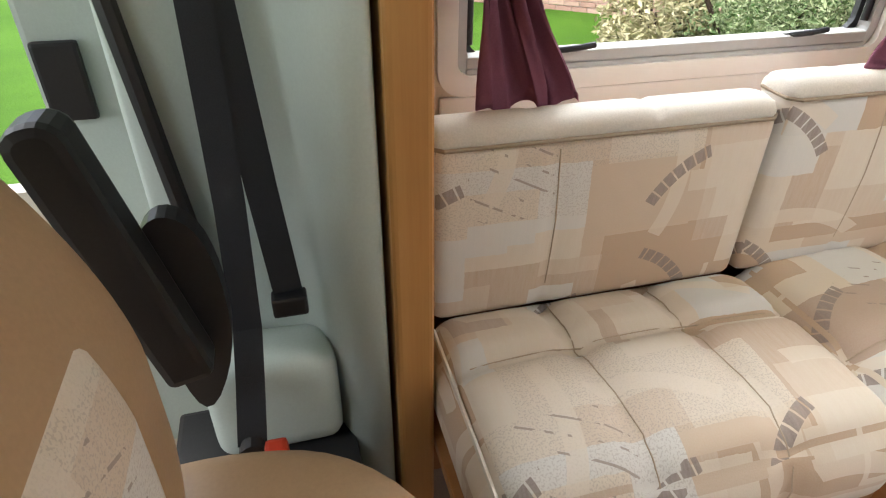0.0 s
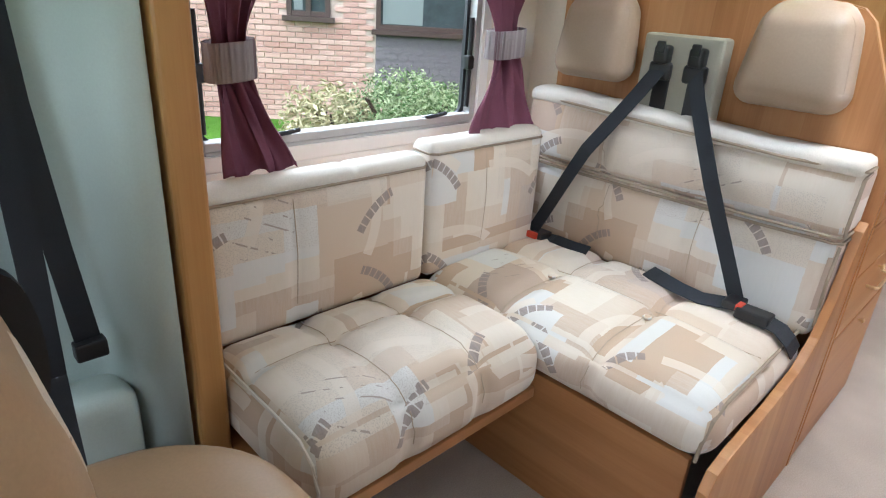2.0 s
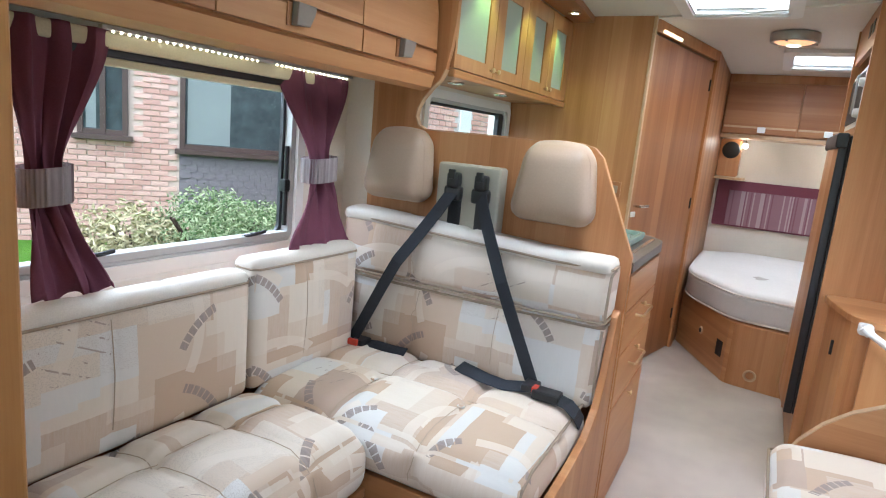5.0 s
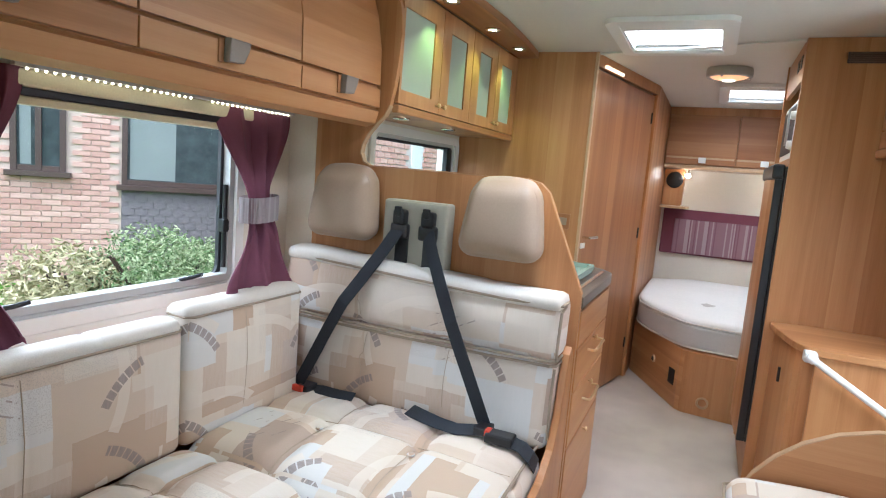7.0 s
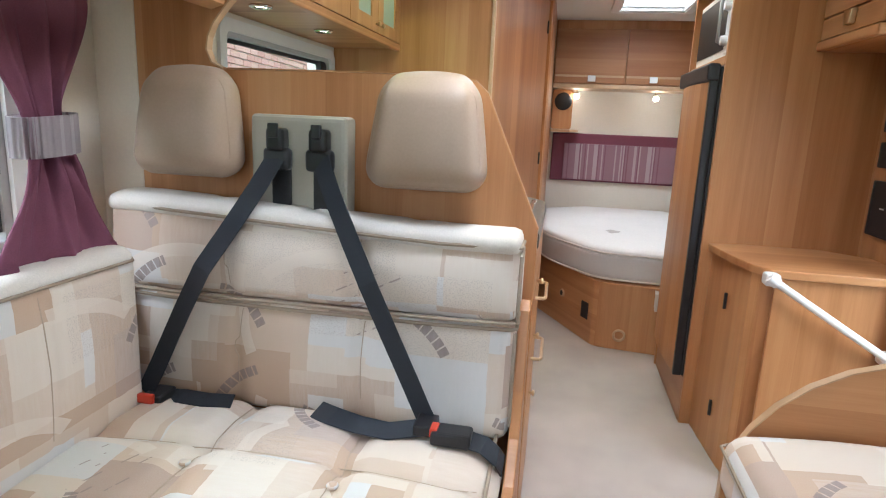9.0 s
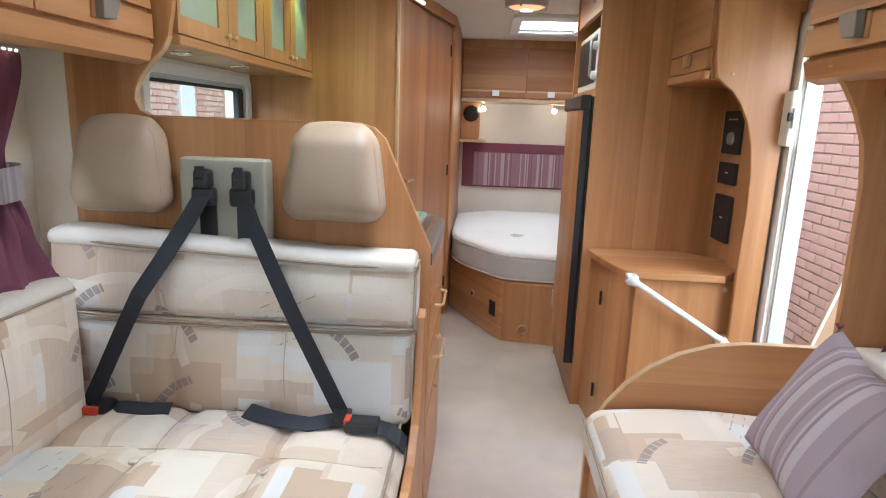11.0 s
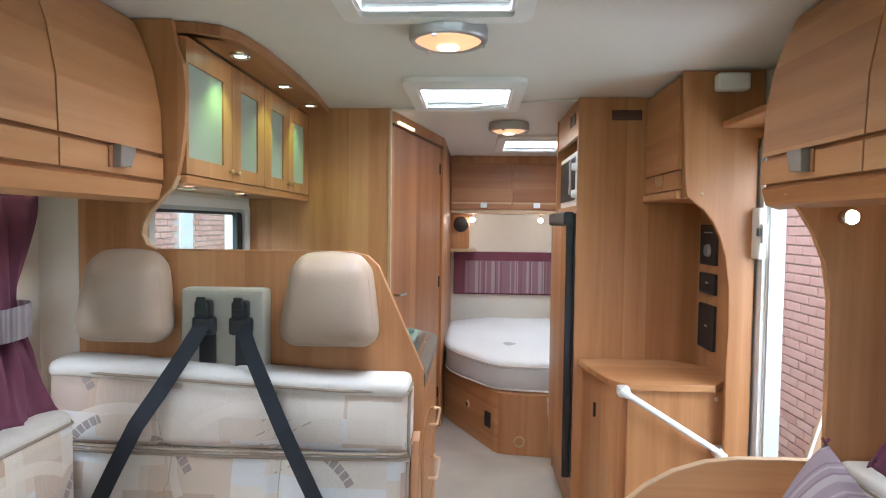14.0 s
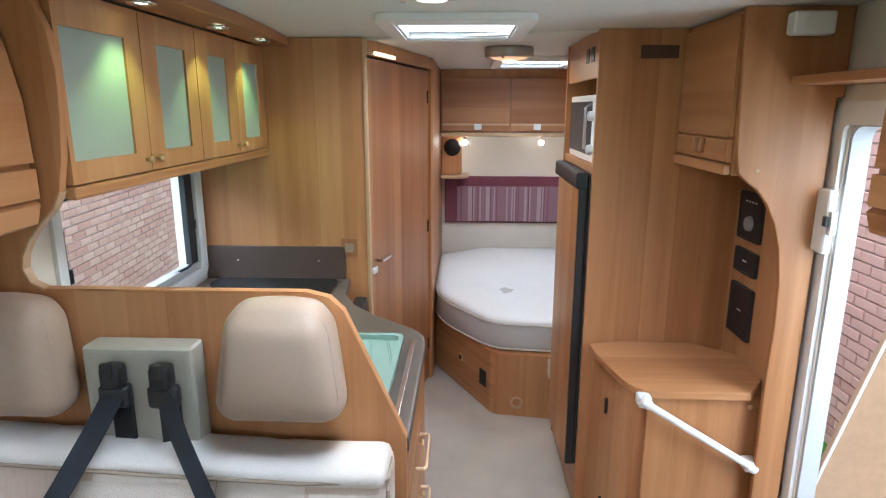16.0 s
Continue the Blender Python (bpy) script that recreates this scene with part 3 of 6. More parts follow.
def side_back(x0, x1, top, seam):
    ob = thing("side_back_cushion", ((x0 + x1) / 2, 1.18, SEAT), "patchwork fabric backrest cushion with a plain cream top", "back cushion", "lounge cushions")
    mid = seams([seam], 0.007, 0.02)
    bulge = lambda u: (0, (u.y < 0.02) * (-0.012 * math.sin(math.pi * u.x) * math.sin(math.pi * u.z) - mid(u.x)), 0)
    bm = soft_block(x0, x1, 1.135, 1.228, SEAT - 0.02, top - 0.012, 0.028, 0.016, bulge)
    skin = BVHTree.FromBMesh(bm)
    part("cushion_cover", bm, FABRIC, ob, smooth=True)
    x = x0 + (x1 - x0) * seam
    seam_cord(ob, [(x, 1.135, top - 0.04), (x + 0.003, 1.13, (top + SEAT) / 2), (x, 1.135, SEAT + 0.02)], skin)
    part("top_panel", soft_block(x0 + 0.002, x1 - 0.002, 1.139, 1.23, top - 0.040, top, 0.022, 0.014, lambda u: (0, 0, (u.z > 0.98) * (0.006 * math.sin(math.pi * u.y) + seams([0.3, 0.62], 0.006, 0.012)(u.x)))), CREAM, ob, "plain cream cloth top", smooth=True)
    part("piping", tube([(x0 + 0.004, 1.215, top - 0.022), (x0 + 0.004, 1.15, top - 0.024), (x0 + 0.02, 1.134, top - 0.024), (x1 - 0.02, 1.134, top - 0.024), (x1 - 0.004, 1.15, top - 0.024), (x1 - 0.004, 1.215, top - 0.022)], 0.0038, 6), PIPING, ob)
    return ob


def travel_back():
    ob = thing("travel_seat_back_cushion", (1.75, 0.78, SEAT), "two-tier patchwork fabric travel seat backrest with piped edges", "back cushion", "lounge cushions")
    rise = lambda y: 0.034 * min(1.0, max(0.0, (y - 0.45) / 0.75))
    lean = lambda p: (p.x + (p.z - 0.52) * 0.08, p.y, p.z + rise(p.y) * min(1.0, max(0.0, (p.z - 0.79) / 0.13)))
    cols = seams([0.36, 0.68], 0.014, 0.018)
    bulge = lambda u: ((u.x < 0.02) * (-0.018 * math.sin(math.pi * u.y) ** 0.4 * math.sin(math.pi * u.z) - cols(u.y)), 0, 0)
    bm = soft_block(1.69, 1.80, 0.285, 1.25, SEAT - 0.03, 0.765, 0.03, 0.016, bulge, lean)
    skin = BVHTree.FromBMesh(bm)
    part("lower_cover", bm, FABRIC, ob, smooth=True)
    for y in (0.632, 0.941):
        seam_cord(ob, [(1.70, y, 0.745), (1.685, y + 0.003, 0.65), (1.69, y, 0.54)], skin)
    bulge2 = lambda u: ((u.x < 0.02) * (-0.022 * math.sin(math.pi * u.y) ** 0.4 * math.sin(math.pi * u.z) - cols(u.y)), 0, (u.z > 0.98) * (-0.008 * sum(dip(u.y, c, 0.012) for c in (0.3, 0.55, 0.8))))
    bm = soft_block(1.675, 1.815, 0.28, 1.285, 0.768, 0.950, 0.03, 0.016, bulge2, lean)
    skin = BVHTree.FromBMesh(bm)
    part("upper_cover", bm, FABRIC, ob, smooth=True)
    for y in (0.642, 0.963):
        seam_cord(ob, [(1.70, y, 0.935), (1.685, y + 0.003, 0.87), (1.68, y, 0.79)], skin)
    part("top_panel", soft_block(1.695, 1.835, 0.285, 1.28, 0.920, 0.962, 0.02, 0.02, lambda u: (0, 0, (u.z > 0.98) * (0.008 * math.sin(math.pi * u.x) - 0.006 * sum(dip(u.y, c, 0.012) for c in (0.25, 0.5, 0.75)))), lambda p: (p.x, p.y, p.z + rise(p.y))), CREAM, ob, "plain cream cloth top", smooth=True)
    for z, dx in ((0.938, 0.0), (0.775, -0.004), (0.758, 0.004)):
        x = 1.672 + (z - 0.52) * 0.08 + dx
        part("piping", tube([(px, py, z + (rise(py) if z > 0.9 else 0)) for px, py in ((x + 0.09, 0.282), (x + 0.012, 0.282), (x, 0.30), (x - 0.012, 0.46), (x - 0.016, 0.78), (x - 0.012, 1.10), (x, 1.20), (x, 1.26))], 0.0045, 6), PIPING, ob)
    part("piping", tube([(1.76, 0.281, 0.93), (1.705, 0.281, 0.92), (1.69, 0.281, 0.80), (1.70, 0.281, 0.775)], 0.0045, 6), PIPING, ob)
    part("piping", tube([(1.70, 0.284, 0.75), (1.685, 0.284, 0.66), (1.70, 0.284, 0.53)], 0.0045, 6), PIPING, ob)
    return ob


side_seat(), travel_seat(), side_back(0.49, 1.118, 0.862, 0.34), side_back(1.124, 1.615, 0.890, 0.45), travel_back()

# Ledge added behind the cushions; its dark veneer stands in for the gap's shade.
ledge = thing("bench_back_ledge", (1.05, 1.31, 0.76), "dark veneer ledge added for the shaded gap behind bench cushions", "ledge")
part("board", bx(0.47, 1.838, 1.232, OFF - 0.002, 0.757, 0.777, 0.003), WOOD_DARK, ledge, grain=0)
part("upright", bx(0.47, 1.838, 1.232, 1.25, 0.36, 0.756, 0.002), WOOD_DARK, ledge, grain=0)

# the wooden seat boxes
base = thing("side_bench", (0.8, 1.05, 0), "pear veneer bench board over an open knee space", "bench base")
part("seat_board", slab("z", [(0.47, 0.742), (1.165, 0.742), (1.165, 1.225), (0.47, 1.225)], 0.298, 0.328, 0.004), WOOD, base, grain=0)
part("back_panel", bx(0.47, 1.16, 1.20, 1.22, 0.001, 0.297), WOOD_DARK, base)
box_ = thing("travel_seat_box", (1.45, 0.78, 0), "pear veneer travel seat box with a curved end panel", "bench base")
part("front_panel", bx(1.17, 1.19, 0.33, 1.36, 0.001, 0.366), WOOD, box_, grain=1)
side = [(1.10, 0.001), (1.84, 0.001), (1.84, 0.76), (1.80, 0.80), (1.775, 0.78), (1.755, 0.70), (1.73, 0.60), (1.68, 0.51), (1.58, 0.455), (1.42, 0.43), (1.20, 0.415), (1.13, 0.40), (1.105, 0.36)]
part("end_panel", slab("y", side, 0.258, 0.282, 0.004), WOOD, box_, grain=2)

# bulkhead behind the travel seat, with the serving hatch over it
bulk = thing("seat_bulkhead", (1.85, 0.9, 0), "pear veneer bulkhead with a rounded serving hatch", "partition")
line = [(OFF - 0.002, 0.001), (OFF - 0.002, TOP - 0.002), (0.995, TOP - 0.002), (0.985, 1.90), (0.962, 1.84), (0.953, 1.76), (0.957, 1.67), (0.968, 1.58), (0.982, 1.515), (1.0, 1.48), (1.032, 1.448), (1.066, 1.408), (1.083, 1.375), (1.088, 1.345), (1.075, 1.315), (1.045, 1.300), (0.47, 1.300), (0.42, 1.288), (0.39, 1.26), (0.256, 0.957), (0.256, 0.001)]
part("panel", slab("x", line, 1.842, 1.864, 0.002), WOOD, bulk, grain=2)
part("edge_strip", band([(1.853, y, z + 0.002) for y, z in line[15:20]], (1, 0, 0), 0.023, 0.003), WOOD, bulk)
part("edge_strip", band([(1.853, y, z) for y, z in line[8:16]], (1, 0, 0), 0.024, 0.004), EDGE, bulk, "pale edge strip")


def headrest(y0, y1):
    ob = thing("headrest", (1.79, (y0 + y1) / 2, 1.03), "padded beige leather headrest with stitched edge", "headrest", "travel seat headrests")
    c, w = (y0 + y1) / 2, (y1 - y0) / 2

    def shape(p):
        t = (p.z - 1.03) / 0.275
        k = 1.04 - 0.27 * max(0, t) ** 1.3
        return (p.x + 0.03 * (t - 0.4), c + (p.y - c) * k, p.z)

    bulge = lambda u: ((u.x < 0.05) * -0.02 * math.sin(math.pi * u.y) ** 0.6 * math.sin(math.pi * u.z) ** 0.6, 0, (u.z > 0.95) * 0.012 * math.sin(math.pi * u.y))
    part("pad", soft_block(1.725, 1.838, y0 + 0.003, y1 - 0.003, 1.042, 1.293, 0.056, 0.014, bulge, shape), LEATHER, ob, smooth=True)
    pts = [shape(Vector((1.748, y, z))) for y, z in rounded(y0 + 0.014, y1 - 0.014, 1.054, 1.284, 0.05, 5)]
    part("stitching", tube(pts, 0.0016, 5, True), LEATHER, ob)


headrest(0.371, 0.655), headrest(0.96, 1.242)

belts = thing("seat_belt_unit", (1.81, 0.82, 0.95), "grey plastic belt box with two black seat belts", "seat belt")
part("housing", bx(1.775, 1.84, 0.70, 0.94, 0.95, 1.197, 0.014, 3), GREYBOX, belts)
part("lower_lip", bx(1.79, 1.84, 0.69, 0.95, 0.945, 0.962, 0.004), BLACK, belts)
for y, sgn in ((0.862, 1), (0.758, -1)):
    part("slot", bx(1.768, 1.776, y - 0.026, y + 0.022, 0.962, 1.10, 0.003), BLACK, belts)
    guide = part("belt_guide", joined(bx(1.735, 1.775, y - 0.022, y + 0.022, 1.115, 1.168, 0.012, 3), bx(1.742, 1.772, y - 0.033, y + 0.033, 1.07, 1.122, 0.014, 3)), BLACK, belts, smooth=True)
    part("guide_clip", bx(1.728, 1.74, y - 0.012, y + 0.012, 1.145, 1.178, 0.004), BLACK, guide)
part("belt", band([(1.745, 0.862, 1.10), (1.715, 0.895, 1.03), (1.665, 0.945, 0.93), (1.632, 0.99, 0.85), (1.622, 1.04, 0.745), (1.618, 1.10, 0.62), (1.612, 1.128, 0.56), (1.612, 1.137, 0.54)], (0.25, 0.84, 0.48), 0.047, 0.003), WEB, belts, "black woven belt")
part("belt", band([(1.745, 0.752, 1.10), (1.715, 0.715, 1.03), (1.665, 0.65, 0.93), (1.632, 0.60, 0.85), (1.625, 0.55, 0.75), (1.630, 0.50, 0.64), (1.635, 0.472, 0.575), (1.635, 0.462, 0.555)], (0.25, 0.9, -0.36), 0.047, 0.003), WEB, belts, "black woven belt")
part("lap_belt", band([(1.63, 0.715, 0.545), (1.598, 0.665, 0.553), (1.578, 0.60, 0.552), (1.572, 0.53, 0.550), (1.60, 0.465, 0.553)], (0.85, 0.15, 0.3), 0.047, 0.003), WEB, belts)
part("tongue", bx(1.575, 1.64, 0.432, 0.478, 0.545, 0.568, 0.006, 3), BLACK, belts)
buckle = part("buckle", bx(1.555, 1.61, 0.352, 0.437, 0.538, 0.568, 0.009, 3), BLACK, belts)
part("release_button", bx(1.565, 1.60, 0.424, 0.440, 0.553, 0.571, 0.003), RED, buckle, "red release button")
part("buckle_strap", band([(1.58, 0.365, 0.552), (1.572, 0.325, 0.548), (1.565, 0.296, 0.53), (1.60, 0.286, 0.49)], (0.8, -0.1, 0.3), 0.045, 0.004), WEB, belts)
part("stalk_buckle", bx(1.585, 1.65, 1.08, 1.13, 0.512, 0.548, 0.008, 3), BLACK, belts)
part("release_button", bx(1.576, 1.59, 1.095, 1.135, 0.530, 0.552, 0.004), RED, belts, "red release button")
part("lap_belt", band([(1.64, 1.10, 0.523), (1.62, 1.05, 0.538), (1.61, 0.98, 0.543), (1.625, 0.92, 0.540)], (0.9, 0.2, 0.25), 0.044, 0.003), WEB, belts)


# ---- overhead lockers of the lounge ----
def overhead(x0, x1, side, front, splits, label):
    """A run of curved lockers; side 1: offside, -1: nearside; front: how far the front stands from the middle."""
    wall = OFF if side > 0 else NEAR
    f = lambda out: side * (front + out)
    ob = thing("overhead_locker", ((x0 + x1) / 2, f(0.15), 1.44), label, "overhead locker", "lounge overhead lockers")
    shell = [(wall - side * 0.002, 1.475), (f(0.10), 1.462), (f(0.045), 1.436), (f(0.012), 1.448), (f(0.0), 1.49), (f(0.012), 1.50), (f(0.012), 1.57), (f(0.02), 1.72), (f(0.05), 1.87), (f(0.095), TOP - 0.002), (wall - side * 0.002, TOP - 0.002)]
    part("carcass", slab("x", shell, x0, x1, 0), WOOD, ob, grain=0)
    lower = [(f(0.012), 1.503), (f(-0.006), 1.503), (f(-0.006), 1.566), (f(0.012), 1.566)]
    upper = [(f(-0.004), 1.578), (f(0.0), 1.70), (f(0.02), 1.81), (f(0.05), 1.90), (f(0.078), 1.955), (f(0.094), 1.955), (f(0.066), 1.90), (f(0.036), 1.81), (f(0.016), 1.70), (f(0.013), 1.578)]
    edges = [x0 + 0.004, *splits, x1 - 0.004]
    for a, b in zip(edges, edges[1:]):
        part("door", slab("x", upper, a + 0.0025, b - 0.0025, 0.0015), WOOD, ob, grain=0)
        strip = part("lower_door_strip", slab("x", lower, a + 0.0025, b - 0.0025, 0.0015), WOOD, ob, grain=0)
        if b - a > 0.25:
            h = a + (b - a) * 0.44
            paddle = [(h, 1.574), (h + 0.068, 1.574), (h + 0.062, 1.552), (h + 0.046, 1.522), (h - 0.004, 1.518)]
            part("handle", slab("y", paddle, f(-0.028), f(-0.006), 0.003), HANDLE, strip, "grey paddle handle")
            # dark veneer strip beside the handle, its shade put in as a part
            part("handle_shadow_gap", bx(h - 0.020, h - 0.005, min(f(-0.010), f(-0.004)), max(f(-0.010), f(-0.004)), 1.516, 1.570, 0.001), WOOD_DARK, strip)
    return ob


left_lockers = overhead(0.30, 1.838, 1, 1.022, [0.35, 0.866, 1.394], "run of curved pear veneer lockers with grey handles")
right_lockers = overhead(-0.3, 1.83, -1, 0.672, [-0.17, 0.35, 0.87, 1.39], "curved pear veneer lockers above the nearside window")
LED = glowing("warm_led", (1.0, 0.86, 0.55), 4.0)
strip = thing("led_strip", (1.3, 1.315, 1.46), "row of tiny warm lights under the locker", "strip light")
part("channel", bx(0.80, 1.74, 1.306, 1.322, 1.455, 1.464, 0.001), ALU, strip)
bead = None
for k in range(44):
    x = 0.83 + k * 0.0205
    if 1.29 < x < 1.36:
        continue
    if bead is None:
        bead = part("led", turned([(0.001, 0), (0.0035, -0.001), (0.0035, -0.004), (0.001, -0.006)], (0.83, 1.313, 1.455), "z", 8), LED, strip)
    else:
        ob = new("led", bead.data)
        ob.parent, ob.location = strip, (x - 0.83, 0, 0)


# ---- windows ----
def side_window(name, hole, y0, side, label):
    """A plastic-framed caravan window: inner trim, tinted acrylic pane with dark seal, stays and catches."""
    x0, x1, z0, z1 = hole
    i, o = y0, y0 + side * 0.04
    win = tagged(part(name, ring("y", x0 - 0.035, x1 + 0.035, z0 - 0.03, z1 + 0.03, 0.05, 0.038, min(i - side * 0.014, i - side * 0.002), max(i - side * 0.014, i - side * 0.002)), WHITE, None, label, kind="structure"), category="window")
    part("window_frame", ring("y", x0 + 0.001, x1 - 0.001, z0 + 0.001, z1 - 0.001, 0.045, 0.022, min(i, o), max(i, o)), ALU, win)
    part("seal", ring("y", x0 + 0.02, x1 - 0.02, z0 + 0.02, z1 - 0.02, 0.04, 0.016, min(o - side * 0.01, o + side * 0.004), max(o - side * 0.01, o + side * 0.004)), DARKGREY, win)
    pane = part("pane", bx(x0 + 0.022, x1 - 0.022, min(o + side * 0.005, o + side * 0.011), max(o + side * 0.005, o + side * 0.011), z0 + 0.022, z1 - 0.022, 0), GLASS, win)
    pane.visible_shadow = False
    part("bottom_rail", joined(bx(x0 + 0.023, x1 - 0.023, min(i, o) - 0.003, max(i, o) + 0.003, z0 + 0.018, z0 + 0.040, 0.004), bx(x0 + 0.023, x1 - 0.023, min(i - side * 0.006, i + side * 0.015), max(i - side * 0.006, i + side * 0.015), z0 + 0.001, z0 + 0.0175, 0.004)), ALU, win, "grey bottom rail")
    for fx in (0.22, 0.78):
        x = x0 + (x1 - x0) * fx
        catch = part("catch", joined(bx(x - 0.022, x + 0.022, min(i, i + side * 0.024), max(i, i + side * 0.024), z0 + 0.022, z0 + 0.040, 0.004), tube([(x - 0.01, i + side * 0.004, z0 + 0.04), (x + 0.03, i - side * 0.012, z0 + 0.047), (x + 0.065, i - side * 0.014, z0 + 0.052)], 0.006, 8)), BLACK, win, "black window catch", smooth=False)
    for x in (x0 + 0.03, x1 - 0.03):
        part("stay", joined(rod((x, i + side * 0.012, z0 + 0.06), (x, i + side * 0.012, z0 + 0.34), 0.008), bx(x - 0.016, x + 0.016, min(i, i + side * 0.026), max(i, i + side * 0.026), z0 + 0.18, z0 + 0.225, 0.006)), BLACK, win)
    return win


lounge_win = side_window("window_4", LWIN, OFF, 1, "white-framed lounge window with black catches")
kitchen_win = side_window("window_5", KWIN, KIT, 1, "white-framed kitchen window with black stays")
part("blind_channel", bx(3.045, 3.107, KIT + 0.004, KIT + 0.03, 1.024, 1.431, 0.004), DARKGREY, kitchen_win, "black side channel")
side_window("window_6", NWIN, NEAR, -1, "white-framed nearside lounge window")

part("lower_trim", bx(LWIN[0] - 0.03, LWIN[1] + 0.03, OFF - 0.013, OFF - 0.0015, 0.778, 0.829, 0.004), WHITE, lounge_win, "white trim below the window")

blind = thing("roller_blind", (1.08, 1.37, 1.40), "cream pleated blind rolled up above the window", "blind")
part("cassette", bx(0.56, 1.60, 1.335, 1.385, 1.415, 1.455, 0.006), CREAMBLIND, blind)
part("black_fold", bx(0.57, 1.59, 1.342, 1.38, 1.396, 1.4145, 0.003), BLACK, blind)
part("pull_bar", bx(0.57, 1.59, 1.345, 1.38, 1.376, 1.3955, 0.004), CREAMBLIND, blind)


def curtain(x0, x1, xa, xb, f0, f1, y, z0, zt, z1, label, side=1, swing_in=0.145):
    """A tied-back curtain: x0..x1 wide at the top, f0..f1 at the foot, gathered to xa..xb at the tie at zt."""
    ob = thing("curtain", ((x0 + x1) / 2, y, z0), label, "curtain", "plum curtains")
    bm = bmesh.new()
    rows, cols = 46, 72
    grid = []
    for s in (0, 1):
        sheet = []
        for i in range(rows + 1):
            z = z0 + (z1 - z0) * i / rows
            g = max(0.0, 1 - abs(z - zt) / ((z1 - zt) if z > zt else (zt - z0)))
            g = g * g * (3 - 2 * g)
            if z < zt:
                g = g ** 0.8
            e0, e1 = (x0, x1) if z > zt else (f0, f1)
            a, b = e0 + (xa - e0) * g, e1 + (xb - e1) * g
            line_ = []
            for j in range(cols + 1):
                u = j / cols
                swing = 0.5 + 0.5 * math.sin(7.3 * u + 1.1) * math.cos(3.1 * u)
                amp = (0.019 - 0.007 * g) * (0.45 + 0.8 * swing)
                fold = math.sin(2 * math.pi * 2.3 * u + 1.3 * math.sin(5 * u + 2.6 * z) + 0.7 * math.sin(7.0 * z + 4 * u)) * amp
                fold += (0.003 + 0.004 * g) * math.sin(29 * u + 5 * math.sin(6 * z) + 3 * z)
                fold += 0.0022 * math.sin(61 * u + 19 * z) * math.sin(13 * z + 3 * u)
                hem = 0.014 * math.sin(2 * math.pi * 2.3 * u + 0.7) * (i < 2)
                line_.append(bm.verts.new((a + (b - a) * u + 0.004 * math.sin(31 * u + 6 * z), y - side * (fold + 0.03 * g + swing_in * (1 - i / rows) ** 1.3) + side * s * 0.004, z + hem)))
            sheet.append(line_)
        grid.append(sheet)
    for s in (0, 1):
        for i in range(rows):
            for j in range(cols):
                q = (grid[s][i][j], grid[s][i][j + 1], grid[s][i + 1][j + 1], grid[s][i + 1][j])
                bm.faces.new(q if s == 0 else q[::-1])
    rim = [(0, j) for j in range(cols + 1)] + [(i, cols) for i in range(1, rows + 1)] + [(rows, j) for j in range(cols - 1, -1, -1)] + [(i, 0) for i in range(rows - 1, 0, -1)]
    for (a, b), (c, d) in zip(rim, rim[1:] + rim[:1]):
        bm.faces.new((grid[0][a][b], grid[1][a][b], grid[1][c][d], grid[0][c][d]))
    part("cloth", bm, PLUM, ob, smooth=True)
    c, w = (xa + xb) / 2, (xb - xa) / 2 + 0.012
    yy = y - side * (0.03 + swing_in * ((z1 - zt) / (z1 - z0)) ** 1.3)
    tie = bmesh.new()
    loops = []
    for k in range(121):
        t = 2 * math.pi * k / 120
        ripple = 1 + 0.035 * math.sin(30 * t) + 0.02 * math.sin(17 * t + 1)
        px, py = c + w * ripple * math.copysign(abs(math.cos(t)) ** 0.8, math.cos(t)), yy + 0.045 * ripple * math.copysign(abs(math.sin(t)) ** 0.8, math.sin(t))
        loops.append([tie.verts.new((px, py, zt + h + 0.006 * math.cos(t))) for h in (-0.04, -0.038, 0.038, 0.04)])
    for p, q in zip(loops, loops[1:]):
        for k in range(3):
            tie.faces.new((p[k], q[k], q[k + 1], p[k + 1]))
    bmesh.ops.solidify(tie, geom=tie.faces[:], thickness=0.003)
    part("tieback", tie, TIE, ob, "pale striped tieback", smooth=True)
    return ob


curtain(0.595, 0.835, 0.597, 0.675, 0.59, 0.775, 1.335, 0.856, 1.108, 1.456, "plum curtain gathered by a pale striped tieback", 1, 0.10)
curtain(1.405, 1.755, 1.446, 1.552, 1.305, 1.615, 1.335, 0.880, 1.138, 1.45, "plum curtain gathered by a pale striped tieback")
curtain(1.16, 1.50, 1.27, 1.39, 1.18, 1.49, -0.895, 0.85, 1.115, 1.46, "plum nearside curtain gathered by a striped tieback", -1, 0.125)

